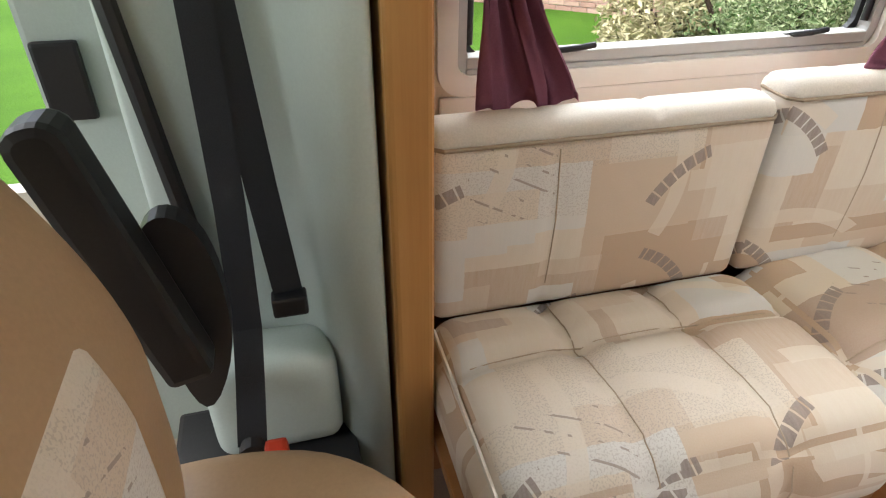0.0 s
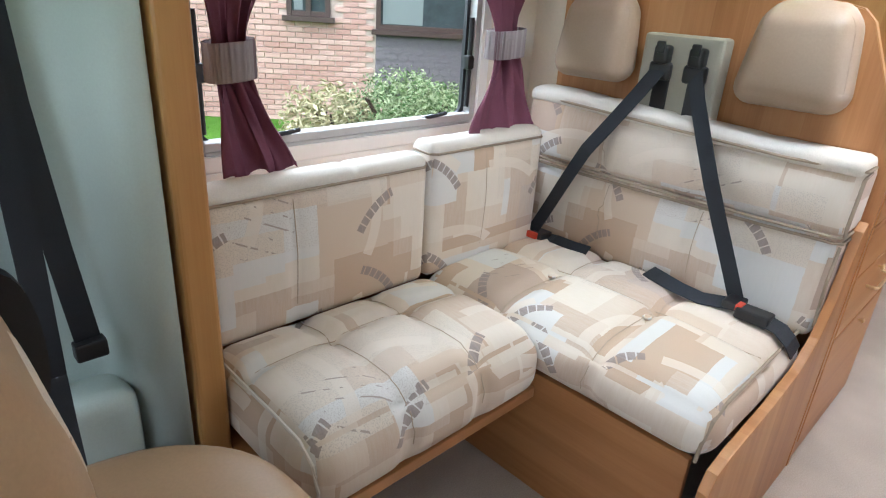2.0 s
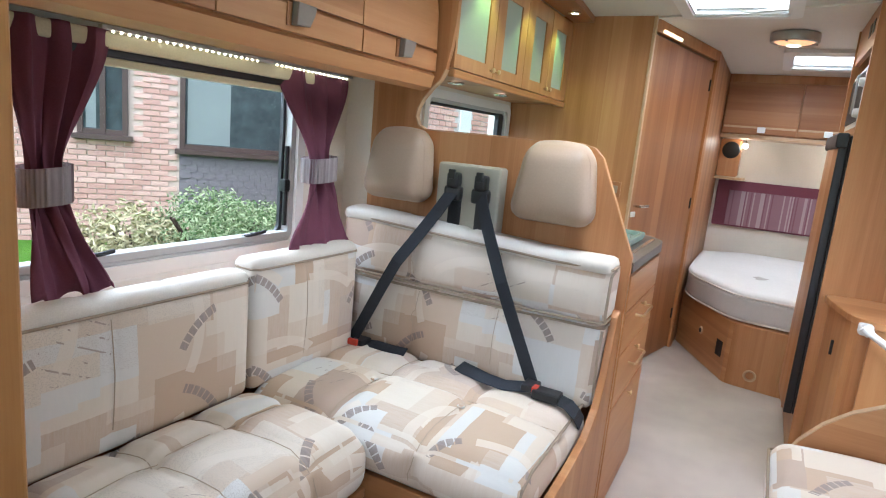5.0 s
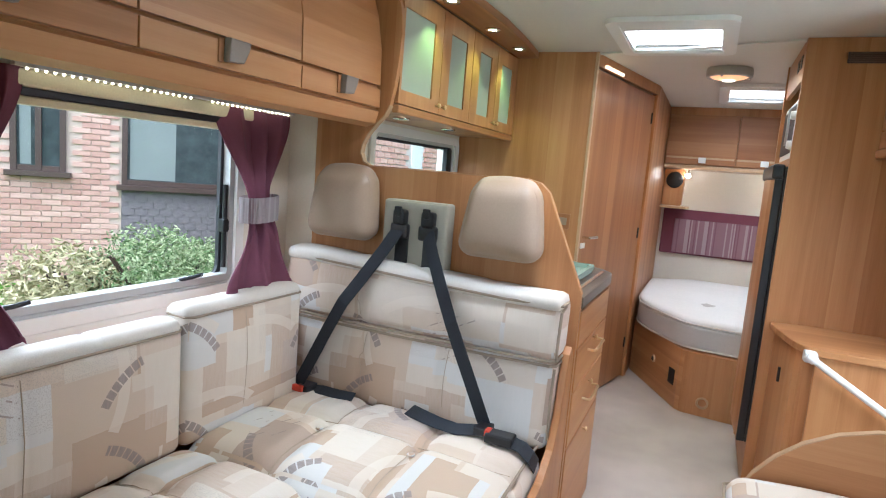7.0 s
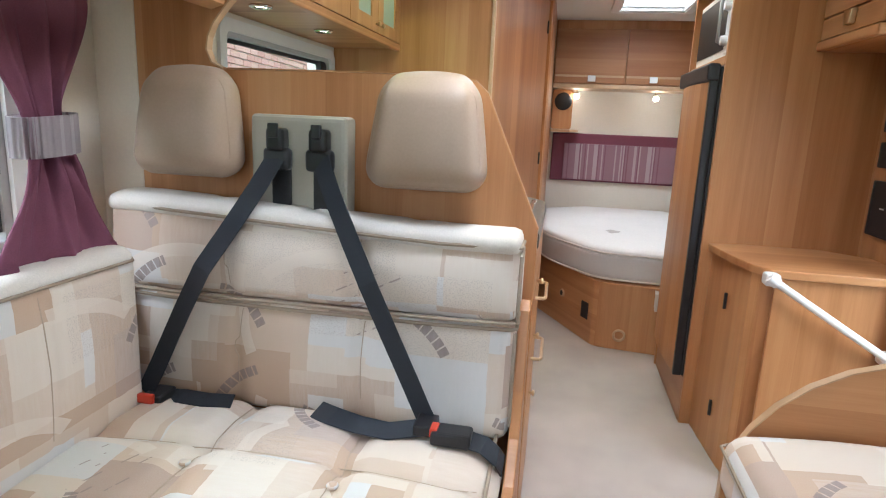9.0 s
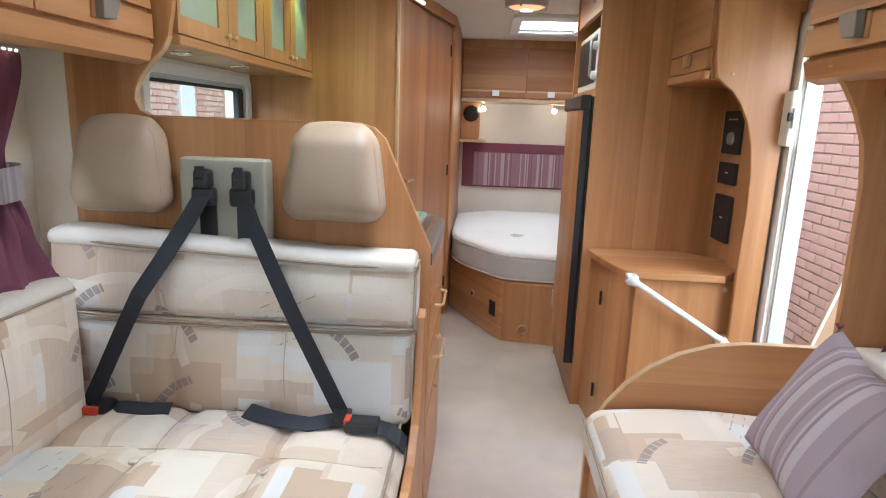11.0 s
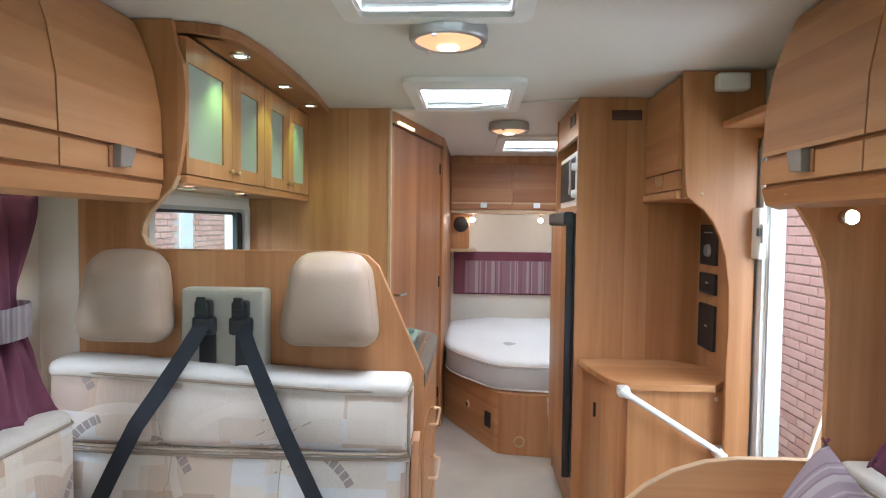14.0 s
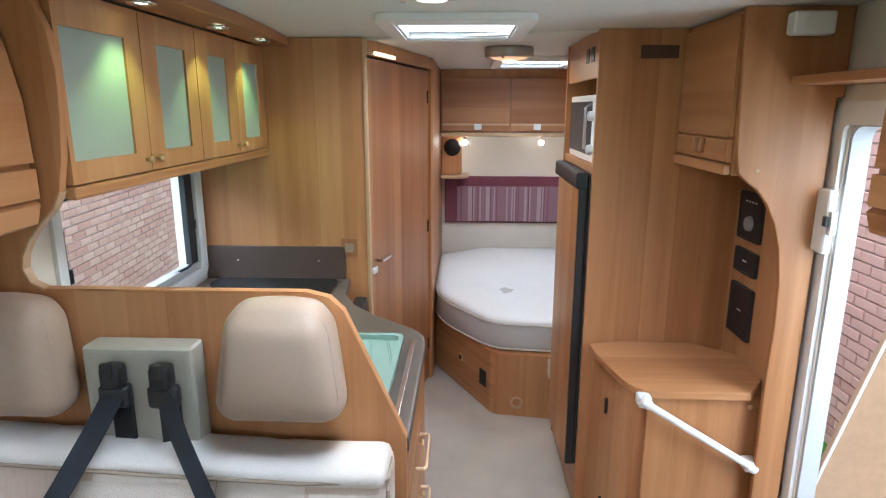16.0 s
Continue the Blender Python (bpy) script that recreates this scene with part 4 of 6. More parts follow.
# ---- kitchen ----
kit = thing("kitchen_unit", (2.4, 0.75, 0), "pear veneer kitchen base unit with gold handles", "kitchen unit")
front = [(1.866, 0.275), (2.46, 0.275), (2.53, 0.295), (2.60, 0.35), (2.68, 0.46), (2.80, 0.57), (2.95, 0.64), (3.178, 0.665), (3.178, KIT - 0.002), (1.866, KIT - 0.002)]
part("carcass", slab("z", front, 0.001, 0.905, 0.002), WOOD, kit)
for z0, z1, h, kn in ((0.775, 0.895, None, None), (0.625, 0.768, 0.725, 0.752), (0.435, 0.618, 0.545, 0.585), (0.07, 0.428, None, 0.40)):
    d = part("drawer_front", bx(1.885, 2.45, 0.256, 0.274, z0, z1, 0.003), WOOD, kit, grain=0)
    if h:
        part("handle", joined(tube([(2.08, 0.256, h), (2.08, 0.234, h), (2.09, 0.228, h), (2.25, 0.228, h), (2.26, 0.234, h), (2.26, 0.256, h)], 0.005, 8)), BRASS, d, "brushed gold bar handle")
    if kn:
        part("knob", turned([(0.004, 0.0), (0.004, -0.008), (0.009, -0.011), (0.009, -0.016), (0.003, -0.018)], (2.17, 0.256, kn), "y", 14), BRASS, d, "small gold push lock", smooth=True)
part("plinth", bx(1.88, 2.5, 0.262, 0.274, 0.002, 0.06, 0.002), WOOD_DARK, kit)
oven = part("oven_front", bx(2.72, 3.10, 0.55, 0.60, 0.50, 0.89, 0.006), BLACK, kit)
for k in range(3):
    part("control_knob", rod((2.66 + 0.05 * k, 0.40 + 0.05 * k, 0.86), (2.64 + 0.05 * k, 0.385 + 0.05 * k, 0.86), 0.017, 0.013), BLACK, kit)
wt = thing("worktop", (2.4, 0.75, 0.907), "charcoal speckled worktop with a rounded corner", "worktop")
edge = [(1.866, 0.252), (2.44, 0.252), (2.51, 0.262), (2.57, 0.30), (2.63, 0.37), (2.71, 0.46), (2.82, 0.55), (2.96, 0.615), (3.178, 0.635), (3.178, KIT - 0.002), (1.866, KIT - 0.002)]
part("slab", slab("z", edge, 0.907, 0.947, 0.008), WORKTOP, wt)
lid = thing("sink_drainer", (2.2, 0.6, 0.948), "grooved green glass sink lid on the worktop", "sink lid")
part("lid_plate", slab("z", rounded(1.92, 2.44, 0.325, 0.86, 0.03), 0.949, 0.961, 0.003), TEAL, lid)
part("lid_rim", ring("z", 1.915, 2.445, 0.32, 0.865, 0.032, 0.016, 0.9615, 0.978), TEAL, lid)
for k in range(9):
    y = 0.37 + k * 0.054
    part("groove_rib", tube([(2.41, y, 0.9625), (2.15, y + 0.012 * (k - 4), 0.9625), (1.96, y + 0.02 * (k - 4) * 0.5, 0.9625)], 0.004, 6), TEAL, lid)
part("sink_edge", bx(1.88, 2.46, 0.285, 0.30, 0.9475, 0.953, 0.002), CHROME, lid, "bright steel sink edge")
hob = thing("hob", (2.88, 0.95, 0.948), "black glass-topped hob with a bright front edge", "hob")
part("glass_lid", slab("z", rounded(2.66, 3.12, 0.68, 1.20, 0.02), 0.956, 0.964, 0.002), HOB, hob)
part("surround", slab("z", rounded(2.645, 3.135, 0.665, 1.215, 0.025), 0.948, 0.955, 0.002), CHROME, hob)
spl = thing("splashback", (3.17, 0.96, 0.95), "dark brown splashback panel with fixing screws", "splashback")
part("panel", bx(3.162, 3.178, 0.655, 1.275, 0.949, 1.095, 0.003), tinted("dark_brown_laminate", (0.075, 0.048, 0.034), 0.4, grain=200, amount=0.25, bump=0.1), spl)
for y in (0.77, 1.13):
    part("screw", turned([(0.006, 0.0), (0.006, -0.003), (0.001, -0.004)], (3.162, y, 1.03), "x", 10), CHROME, spl)

lk = thing("kitchen_locker", (2.5, 1.1, 1.5), "pear veneer wall locker with four frosted glass doors", "wall cupboard")
part("carcass", bx(1.868, 3.176, 0.99, KIT - 0.002, 1.503, 1.93, 0.002), WOOD, lk)
part("bottom_rail", bx(1.868, 3.176, 0.962, 0.989, 1.493, 1.522, 0.006), WOOD, lk, grain=0)
for k, (a, b, g0, g1) in enumerate(((1.87, 2.203, 1.885, 2.133), (2.207, 2.528, 2.285, 2.457), (2.532, 2.850, 2.618, 2.772), (2.854, 3.174, 2.922, 3.094))):
    door = part("door", pierced("y", a, b, 1.526, 1.928, 0.966, 0.986, [(g0, g1, 1.575, 1.855)]), WOOD, lk)
    part("glass", bx(g0, g1, 0.972, 0.977, 1.575, 1.855, 0), FROST, door, "frosted grey-green glass")
    kx = b - 0.025 if k % 2 == 0 else a + 0.025
    part("knob", turned([(0.004, 0.0), (0.004, -0.008), (0.010, -0.012), (0.009, -0.019), (0.003, -0.021)], (kx, 0.966, 1.556), "y", 14), BRASS, door, "small round gold knob", smooth=True)
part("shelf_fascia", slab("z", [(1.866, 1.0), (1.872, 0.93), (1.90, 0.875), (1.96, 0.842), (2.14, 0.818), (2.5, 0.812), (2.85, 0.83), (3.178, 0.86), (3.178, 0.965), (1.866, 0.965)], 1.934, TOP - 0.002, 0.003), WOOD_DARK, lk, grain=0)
GREENLED = glowing("greenish_spot_lens", (0.85, 1.0, 0.6), 9.0)
WARMLED = glowing("warm_spot_lens", (1.0, 0.90, 0.62), 6.0)


def downlight(x, y, z, material, label, watts, colour, spread=95):
    ob = thing("downlight", (x, y, z), label, "downlight", "recessed downlights")
    part("bezel", turned([(0.018, -0.0005), (0.034, -0.0005), (0.034, -0.006), (0.030, -0.009), (0.020, -0.006)], (x, y, z), "z", 20, True), CHROME, ob, smooth=True)
    part("lens", turned([(0.001, -0.0045), (0.0185, -0.004), (0.0185, -0.001), (0.001, -0.001)], (x, y, z), "z", 16), material, ob, "glowing lens")
    lamp = new("downlight_lamp", bpy.data.lights.new("downlight_lamp", "SPOT"))
    lamp.data.energy, lamp.data.color, lamp.data.spot_size, lamp.data.spot_blend, lamp.data.shadow_soft_size = watts, colour, radians(spread), 0.6, 0.015
    lamp.matrix_world = pose(x, y, z - 0.02)


for x, y in ((2.095, 0.893), (2.535, 0.888), (2.925, 0.89)):
    downlight(x, y, 1.933, GREENLED, "small recessed spot glowing greenish white", 2.5, (0.70, 1.0, 0.28))
for x in (2.15, 2.62):
    downlight(x, 1.10, 1.502, WARMLED, "small recessed spot under the kitchen locker", 0.5, (1.0, 0.95, 0.7))

# ---- wardrobe, washroom door and wall ----
ward = thing("wardrobe", (3.2, 0.9, 0), "tall pear veneer wardrobe panel beside the kitchen", "wardrobe")
part("front_panel", bx(3.18, 3.20, 0.556, KIT - 0.002, 0.001, TOP - 0.002, 0.002), WOOD, ward)
part("end_strip", bx(3.172, 3.21, 0.541, 0.5555, 0.001, TOP - 0.002, 0.003), EDGE, ward, "pale edge strip")
A, B = Vector((3.22, 0.545, 0)), Vector((4.235, 0.325, 0))
along = (B - A).normalized()
out = Vector((along.y, -along.x, 0))


def on_wall(a0, a1, z0, z1, o0, o1, bevel=0.003):
    """A block on the slanting washroom wall: along it, up, and out of it."""
    bm = bx(a0, a1, o0, o1, z0, z1, bevel)
    turn = Matrix((( along.x, out.x, 0, A.x), (along.y, out.y, 0, A.y), (0, 0, 1, 0), (0, 0, 0, 1)))
    bmesh.ops.transform(bm, matrix=turn, verts=bm.verts)
    return bm


length = (B - A).length
fixed("wall_washroom_header", on_wall(0, length, 1.905, TOP - 0.002, -0.03, 0.0), WOOD, "pear veneer strip above the washroom door", "wall")
# Washroom door uses the darker veneer, its shade put into the colour.
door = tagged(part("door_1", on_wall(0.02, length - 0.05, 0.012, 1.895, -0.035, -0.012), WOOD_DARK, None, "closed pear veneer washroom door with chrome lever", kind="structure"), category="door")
hd = part("lever_handle", joined(on_wall(0.055, 0.068, 1.0, 1.014, -0.012, 0.03, 0.004), on_wall(0.055, 0.17, 1.0, 1.016, 0.024, 0.036, 0.006)), CHROME, door, "chrome lever handle")
part("lock_rose", on_wall(0.035, 0.085, 0.945, 0.975, -0.012, -0.002, 0.006), WHITE, door, "white lock plate")
for z in (0.25, 1.0, 1.75):
    part("hinge", on_wall(length - 0.085, length - 0.075, z - 0.035, z + 0.035, -0.012, -0.003, 0.002), BLACK, door)
fixed("door_frame", on_wall(length - 0.048, length, 0.001, 1.903, -0.03, 0.004), WOOD, "pear veneer door post", "door frame")
# Bedroom side wall is shaded by the same darker veneer colour.
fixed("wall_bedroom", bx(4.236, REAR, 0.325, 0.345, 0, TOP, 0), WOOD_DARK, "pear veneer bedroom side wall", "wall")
doorlamp = thing("door_lamp", (3.42, 0.5, 1.87), "small warm lamp at the top of the washroom doorway", "wall lamp")
part("lens", on_wall(0.08, 0.34, 1.908, 1.924, 0.001, 0.014, 0.004), glowing("warm_lamp_lens", (1.0, 0.80, 0.48), 1.1), doorlamp)

# ---- bedroom ----
rl = thing("bedroom_locker", (5.4, -0.3, 1.5), "pear veneer overhead locker above the bed", "overhead locker")
part("carcass", bx(5.27, REAR - 0.002, NEAR + 0.002, 0.323, 1.51, TOP - 0.002, 0.003), WOOD, rl, grain=0)
part("light_pelmet", bx(5.24, REAR - 0.004, NEAR + 0.002, 0.322, 1.478, 1.508, 0.006), EDGE, rl, "pale pelmet below the doors", grain=0)
for a, b in ((-0.198, 0.315), (-0.71, -0.204), (NEAR + 0.01, -0.716)):
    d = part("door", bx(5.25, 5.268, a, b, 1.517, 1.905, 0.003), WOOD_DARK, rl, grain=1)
    part("pale_strip", bx(5.246, 5.2495, a + 0.005, b - 0.005, 1.560, 1.575, 0.0008), EDGE, d)
    h = 0.04 if a > -0.3 else (-0.405 if a > -0.75 else -0.85)
    part("handle", bx(5.232, 5.2455, h - 0.028, h + 0.028, 1.528, 1.572, 0.006, 3), WHITE, d, "cream push catch")
head = thing("headboard", (5.6, -0.3, 0.75), "plum headboard with a striped woven panel", "headboard")
part("backing", bx(5.585, REAR - 0.002, NEAR + 0.002, 0.30, 0.752, 1.14, 0.012, 3), PLUM2, head)
part("striped_panel", bx(5.572, 5.588, NEAR + 0.002, 0.20, 0.765, 1.06, 0.010, 3), HEADB, head, "striped woven panel")
sp = thing("wall_speaker", (5.55, 0.25, 1.3), "round black speaker in a wooden side pod", "speaker")
part("pod", slab("x", rounded(0.16, 0.32, 1.17, 1.475, 0.02), 5.44, REAR - 0.002, 0.004), WOOD, sp)
part("grille", turned([(0.001, -0.006), (0.058, -0.004), (0.068, 0.0), (0.068, 0.01)], (5.438, 0.235, 1.385), "x", 24), BLACK, sp, "black round grille", smooth=True)
shelf = thing("corner_shelf", (5.5, 0.2, 1.16), "small pale corner shelf under the speaker", "shelf")
part("board", slab("z", [(5.33, 0.322), (5.33, 0.17), (5.38, 0.12), (5.48, 0.10), (REAR - 0.002, 0.10), (REAR - 0.002, 0.322)], 1.148, 1.168, 0.004), EDGE, shelf)
READ = glowing("reading_lamp_bulb", (1.0, 0.92, 0.75), 30.0)
for y in (0.135, -0.46):
    s = thing("reading_spot", (5.4, y, 1.44), "small lit reading spot under the bedroom locker", "reading lamp", "bedroom reading spots")
    part("arm", tube([(5.48, y, 1.478), (5.46, y, 1.455), (5.43, y, 1.44)], 0.006, 8), CHROME, s)
    part("bulb", turned([(0.002, -0.018), (0.016, -0.014), (0.020, 0.0), (0.016, 0.014), (0.002, 0.018)], (5.42, y, 1.425), "z", 14), READ, s, "glowing bulb", smooth=True)
bedb = thing("bed_base", (4.6, -0.3, 0), "pear veneer bed box with a slanting front corner", "bed base")
foot = [(4.40, 0.318), (3.76, -0.02), (3.735, -0.045), (3.724, -0.075), (3.685, -0.37), (3.66, NEAR + 0.002), (REAR - 0.01, NEAR + 0.002), (REAR - 0.01, 0.318)]
part("box", slab("z", foot, 0.001, 0.372, 0.004), WOOD, bedb, grain=0)
n1 = Vector((-0.467, 0.884, 0)).normalized()
for p, r in (((4.07, 0.139, 0.20), 0.026),):
    part("socket_ring", rod(Vector(p), Vector(p) + n1 * 0.012, r, r * 0.9), EDGE, bedb, "round pale socket")
    part("socket_hole", rod(Vector(p) + n1 * 0.011, Vector(p) + n1 * 0.0135, r * 0.6), BLACK, bedb)
part("vent_grille", slab("z", [(3.80, -0.009), (3.862, 0.025), (3.856, 0.037), (3.794, 0.003)], 0.13, 0.225, 0.002), BLACK, bedb, "black vent grille")
p = Vector((3.713, -0.17, 0.085))
part("pipe_ring", turned([(0.034, 0.0), (0.036, -0.006), (0.026, -0.010), (0.022, -0.002)], p, "x", 20, True), EDGE, bedb, "round outlet ring", smooth=True)
mat_ = thing("mattress", (4.6, -0.3, 0.374), "off-white quilted mattress with a faint stain", "mattress")
plan = [(5.55, 0.315), (4.55, 0.318), (4.30, 0.30), (4.12, 0.23), (3.88, 0.06), (3.80, -0.01), (3.765, -0.07), (3.75, -0.16), (3.72, -0.50), (3.70, NEAR + 0.005), (5.55, NEAR + 0.005)]


def smooth_plan(points, rounds=2):
    for _ in range(rounds):
        points = [q for a, b in zip(points, points[1:] + points[:1]) for q in ((0.75 * a[0] + 0.25 * b[0], 0.75 * a[1] + 0.25 * b[1]), (0.25 * a[0] + 0.75 * b[0], 0.25 * a[1] + 0.75 * b[1]))]
    return points


def stack(plan, levels):
    """Rings of one outline, drawn in towards its middle by so many metres at each height."""
    bm = bmesh.new()
    cx, cy = sum(p[0] for p in plan) / len(plan), sum(p[1] for p in plan) / len(plan)
    loops = []
    for z, inset in levels:
        loops.append([bm.verts.new((cx + (x - cx) * (1 - inset / 0.75), cy + (y - cy) * (1 - inset / 0.6), z)) for x, y in plan])
    n = len(plan)
    for a, b in zip(loops, loops[1:]):
        for k in range(n):
            bm.faces.new((a[k], a[(k + 1) % n], b[(k + 1) % n], b[k]))
    bm.faces.new(loops[0][::-1])
    bm.faces.new(loops[-1])
    return bm


sp_plan = smooth_plan(plan, 1)
part("border", stack(sp_plan, [(0.375, 0.03), (0.385, 0.006), (0.41, 0.0), (0.50, 0.0), (0.525, 0.006)]), BORDER, mat_, "grey woven border", smooth=True)
part("top", stack(sp_plan, [(0.520, 0.004), (0.538, 0.004), (0.552, 0.016), (0.560, 0.05), (0.563, 0.12), (0.560, 0.2), (0.565, 0.3), (0.563, 0.5)]), MATTRESS, mat_, "quilted off-white top", smooth=True)
for z in (0.528, 0.385):
    part("piping", tube([(x, y, z) for x, y in sp_plan], 0.005, 6, True), CREAM, mat_)
part("stain", slab("z", [(4.28 + 0.055 * math.cos(t) * (1 + 0.3 * math.sin(3 * t)), -0.14 + 0.04 * math.sin(t) * (1 + 0.25 * math.cos(5 * t)), ) for t in np.linspace(0, 2 * math.pi, 18, endpoint=False)], 0.5645, 0.5655, 0), BORDER, mat_, "faint grey stain")
strap = part("strap", band([(3.70, -0.345, 0.372), (3.675, -0.345, 0.34), (3.672, -0.345, 0.28), (3.676, -0.35, 0.25)], (0, 1, 0), 0.03, 0.003), CREAM, bedb, "cream pull strap")

# ---- tall unit with microwave and fridge ----
tall = thing("tall_unit", (3.3, -0.65, 0), "tall pear veneer unit housing microwave and fridge", "tall cupboard")
part("front_panel", bx(2.915, 2.935, NEAR + 0.002, -0.352, 0.001, TOP - 0.002, 0.002), WOOD, tall)
part("side_strip", bx(2.9355, 3.56, -0.372, -0.352, 1.445, 1.478, 0.002), WOOD, tall, grain=0)
part("side_strip", bx(2.9355, 3.56, -0.372, -0.352, 1.80, TOP - 0.002, 0.002), WOOD, tall, grain=0)
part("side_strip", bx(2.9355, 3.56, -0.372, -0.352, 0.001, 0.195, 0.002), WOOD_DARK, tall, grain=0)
part("rear_panel", bx(3.561, 3.58, NEAR + 0.002, -0.345, 0.001, TOP - 0.002, 0.002), WOOD, tall)
for x in (3.02, 3.12):
    part("vent_opening", bx(x - 0.03, x + 0.03, -0.3515, -0.349, 1.86, 1.915, 0.001), BLACK, tall)
part("air_vent", bx(2.909, 2.9148, -0.635, -0.50, 1.865, 1.91, 0.002), tinted("dark_brown_plastic", (0.07, 0.035, 0.022), 0.5, bump=0.1), tall, "brown slotted vent")
for k in range(5):
    part("vent_slat", bx(2.906, 2.9088, -0.63, -0.505, 1.870 + 0.008 * k, 1.874 + 0.008 * k, 0.001), tinted("dark_brown_slat", (0.10, 0.05, 0.03), 0.5, bump=0.1) if k == 0 else bpy.data.materials["dark_brown_slat"], tall)
mw = thing("microwave", (3.2, -0.6, 1.48), "white microwave with a dark door window", "microwave")
part("casing", bx(2.945, 3.52, -0.80, -0.362, 1.4795, 1.74, 0.008), WHITE, mw)
part("door_window", bx(3.012, 3.49, -0.3615, -0.357, 1.508, 1.715, 0.003), BLACK, mw, "dark door window")
part("door_handle", tube([(3.025, -0.357, 1.52), (3.025, -0.335, 1.535), (3.025, -0.335, 1.69), (3.025, -0.357, 1.705)], 0.006, 8), STEEL, mw, "slim grey handle", smooth=True)
part("control_strip", bx(2.948, 3.005, -0.3615, -0.356, 1.49, 1.73, 0.003), WHITE, mw)
for z in (1.535, 1.66):
    part("dial", rod((2.975, -0.356, z), (2.975, -0.335, z), 0.02, 0.017), WHITE, mw)
fr = thing("fridge", (3.2, -0.6, 0.2), "fridge with a pear veneer door and black edges", "fridge")
part("cabinet", bx(2.94, 3.55, -0.90, -0.345, 0.20, 1.44, 0.004), BLACK, fr)
part("black_edge", bx(2.940, 2.965, -0.344, -0.311, 0.20, 1.40, 0.005, 3), BLACK, fr, "black door edge")
part("top_handle", bx(2.93, 3.50, -0.344, -0.296, 1.385, 1.45, 0.014, 3), BLACK, fr, "black moulded top handle")
part("door", slab("z", [(2.9655, -0.3435), (2.9655, -0.314), (3.05, -0.303), (3.18, -0.296), (3.30, -0.296), (3.42, -0.304), (3.50, -0.318), (3.50, -0.3435)], 0.205, 1.384, 0.003), WOOD, fr, "pear veneer door panel")

# ---- dresser beside the entrance ----
dr = thing("dresser", (2.7, -0.65, 0), "low pear veneer dresser with a rounded top", "cupboard")
body = [(2.913, -0.395), (2.60, -0.425), (2.545, -0.435), (2.52, -0.455), (2.505, -0.50), (2.505, -0.905), (2.913, -0.905)]
part("body", slab("z", body, 0.001, 0.748, 0.003), WOOD, dr)
part("door", bx(2.492, 2.5045, -0.868, -0.492, 0.004, 0.745, 0.004), WOOD, dr)
for z in (0.18, 0.60):
    part("hinge", bx(2.70, 2.712, -0.414, -0.404, z - 0.03, z + 0.03, 0.002), BLACK, dr)
part("top", slab("z", smooth_plan([(2.913, -0.37), (2.80, -0.375), (2.58, -0.415), (2.51, -0.44), (2.475, -0.48), (2.468, -0.56), (2.468, -0.905), (2.913, -0.905)], 1), 0.749, 0.777, 0.005), WOOD, dr, grain=1)
part("rail_knob", turned([(0.004, 0.0), (0.004, -0.006), (0.010, -0.009), (0.003, -0.014)], (2.492, -0.83, 0.72), "x", 12), EDGE, dr)
part("heater_outlet", turned([(0.019, 0.0), (0.029, 0.0), (0.030, -0.006), (0.024, -0.010), (0.019, -0.004)], (2.510, -0.470, 0.074), "x", 20, True), EDGE, dr, "round pale outlet ring", smooth=True)
gr = thing("grab_rail", (2.47, -0.66, 0.5), "slanting white grab rail on the dresser front", "grab rail")
part("bar", tube([(2.445, -0.475, 0.745), (2.44, -0.50, 0.73), (2.44, -0.80, 0.545), (2.445, -0.835, 0.523)], 0.0125, 12), WHITE, gr, smooth=True)
for y, z in ((-0.47, 0.748), (-0.838, 0.521)):
    part("end_cap", joined(bx(2.44, 2.4915, y - 0.022, y + 0.022, z - 0.02, z + 0.02, 0.01, 3), rod((2.446, y - 0.014, z - 0.01), (2.446, y + 0.014, z + 0.01), 0.017)), WHITE, gr)
part("recess_side", bx(2.455, 2.913, -0.925, -0.908, 0.001, 1.49, 0.002), WOOD, dr)
ul = thing("entrance_locker", (2.7, -0.8, 1.49), "small pear veneer locker above the dresser", "overhead locker")
part("carcass", bx(2.462, 2.913, -0.955, -0.672, 1.492, TOP - 0.003, 0.003), WOOD, ul, grain=0)
part("door", bx(2.47, 2.908, -0.671, -0.655, 1.605, TOP - 0.02, 0.003), WOOD, ul, grain=0)
ls = part("lower_strip", bx(2.47, 2.908, -0.671, -0.655, 1.53, 1.598, 0.003), WOOD, ul, grain=0)
part("handle", slab("y", [(2.64, 1.595), (2.70, 1.595), (2.69, 1.55), (2.65, 1.55)], -0.654, -0.636, 0.003), BRASS, ls, "brown paddle handle")
part("bottom_lip", bx(2.465, 2.912, -0.672, -0.645, 1.492, 1.526, 0.010, 3), WOOD, ul, grain=0)
ep = thing("entrance_end_panel", (2.44, -0.85, 0), "pear veneer end panel with a swept curved edge", "partition")
sweep = [(-0.935, 0.001), (-0.935, 1.72), (-0.955, 1.722), (-0.955, TOP - 0.002), (-0.655, TOP - 0.002), (-0.665, 1.70), (-0.672, 1.56), (-0.682, 1.50), (-0.71, 1.475), (-0.742, 1.452), (-0.775, 1.41), (-0.805, 1.35), (-0.828, 1.27), (-0.842, 1.16), (-0.846, 1.02), (-0.842, 0.85), (-0.845, 0.40), (-0.85, 0.001)]
part("panel", slab("x", sweep, 2.435, 2.455, 0.004), WOOD, ep)
part("screw_cap", turned([(0.007, 0), (0.006, -0.003), (0.001, -0.004)], (2.435, -0.735, 1.51), "x", 10), EDGE, ep)
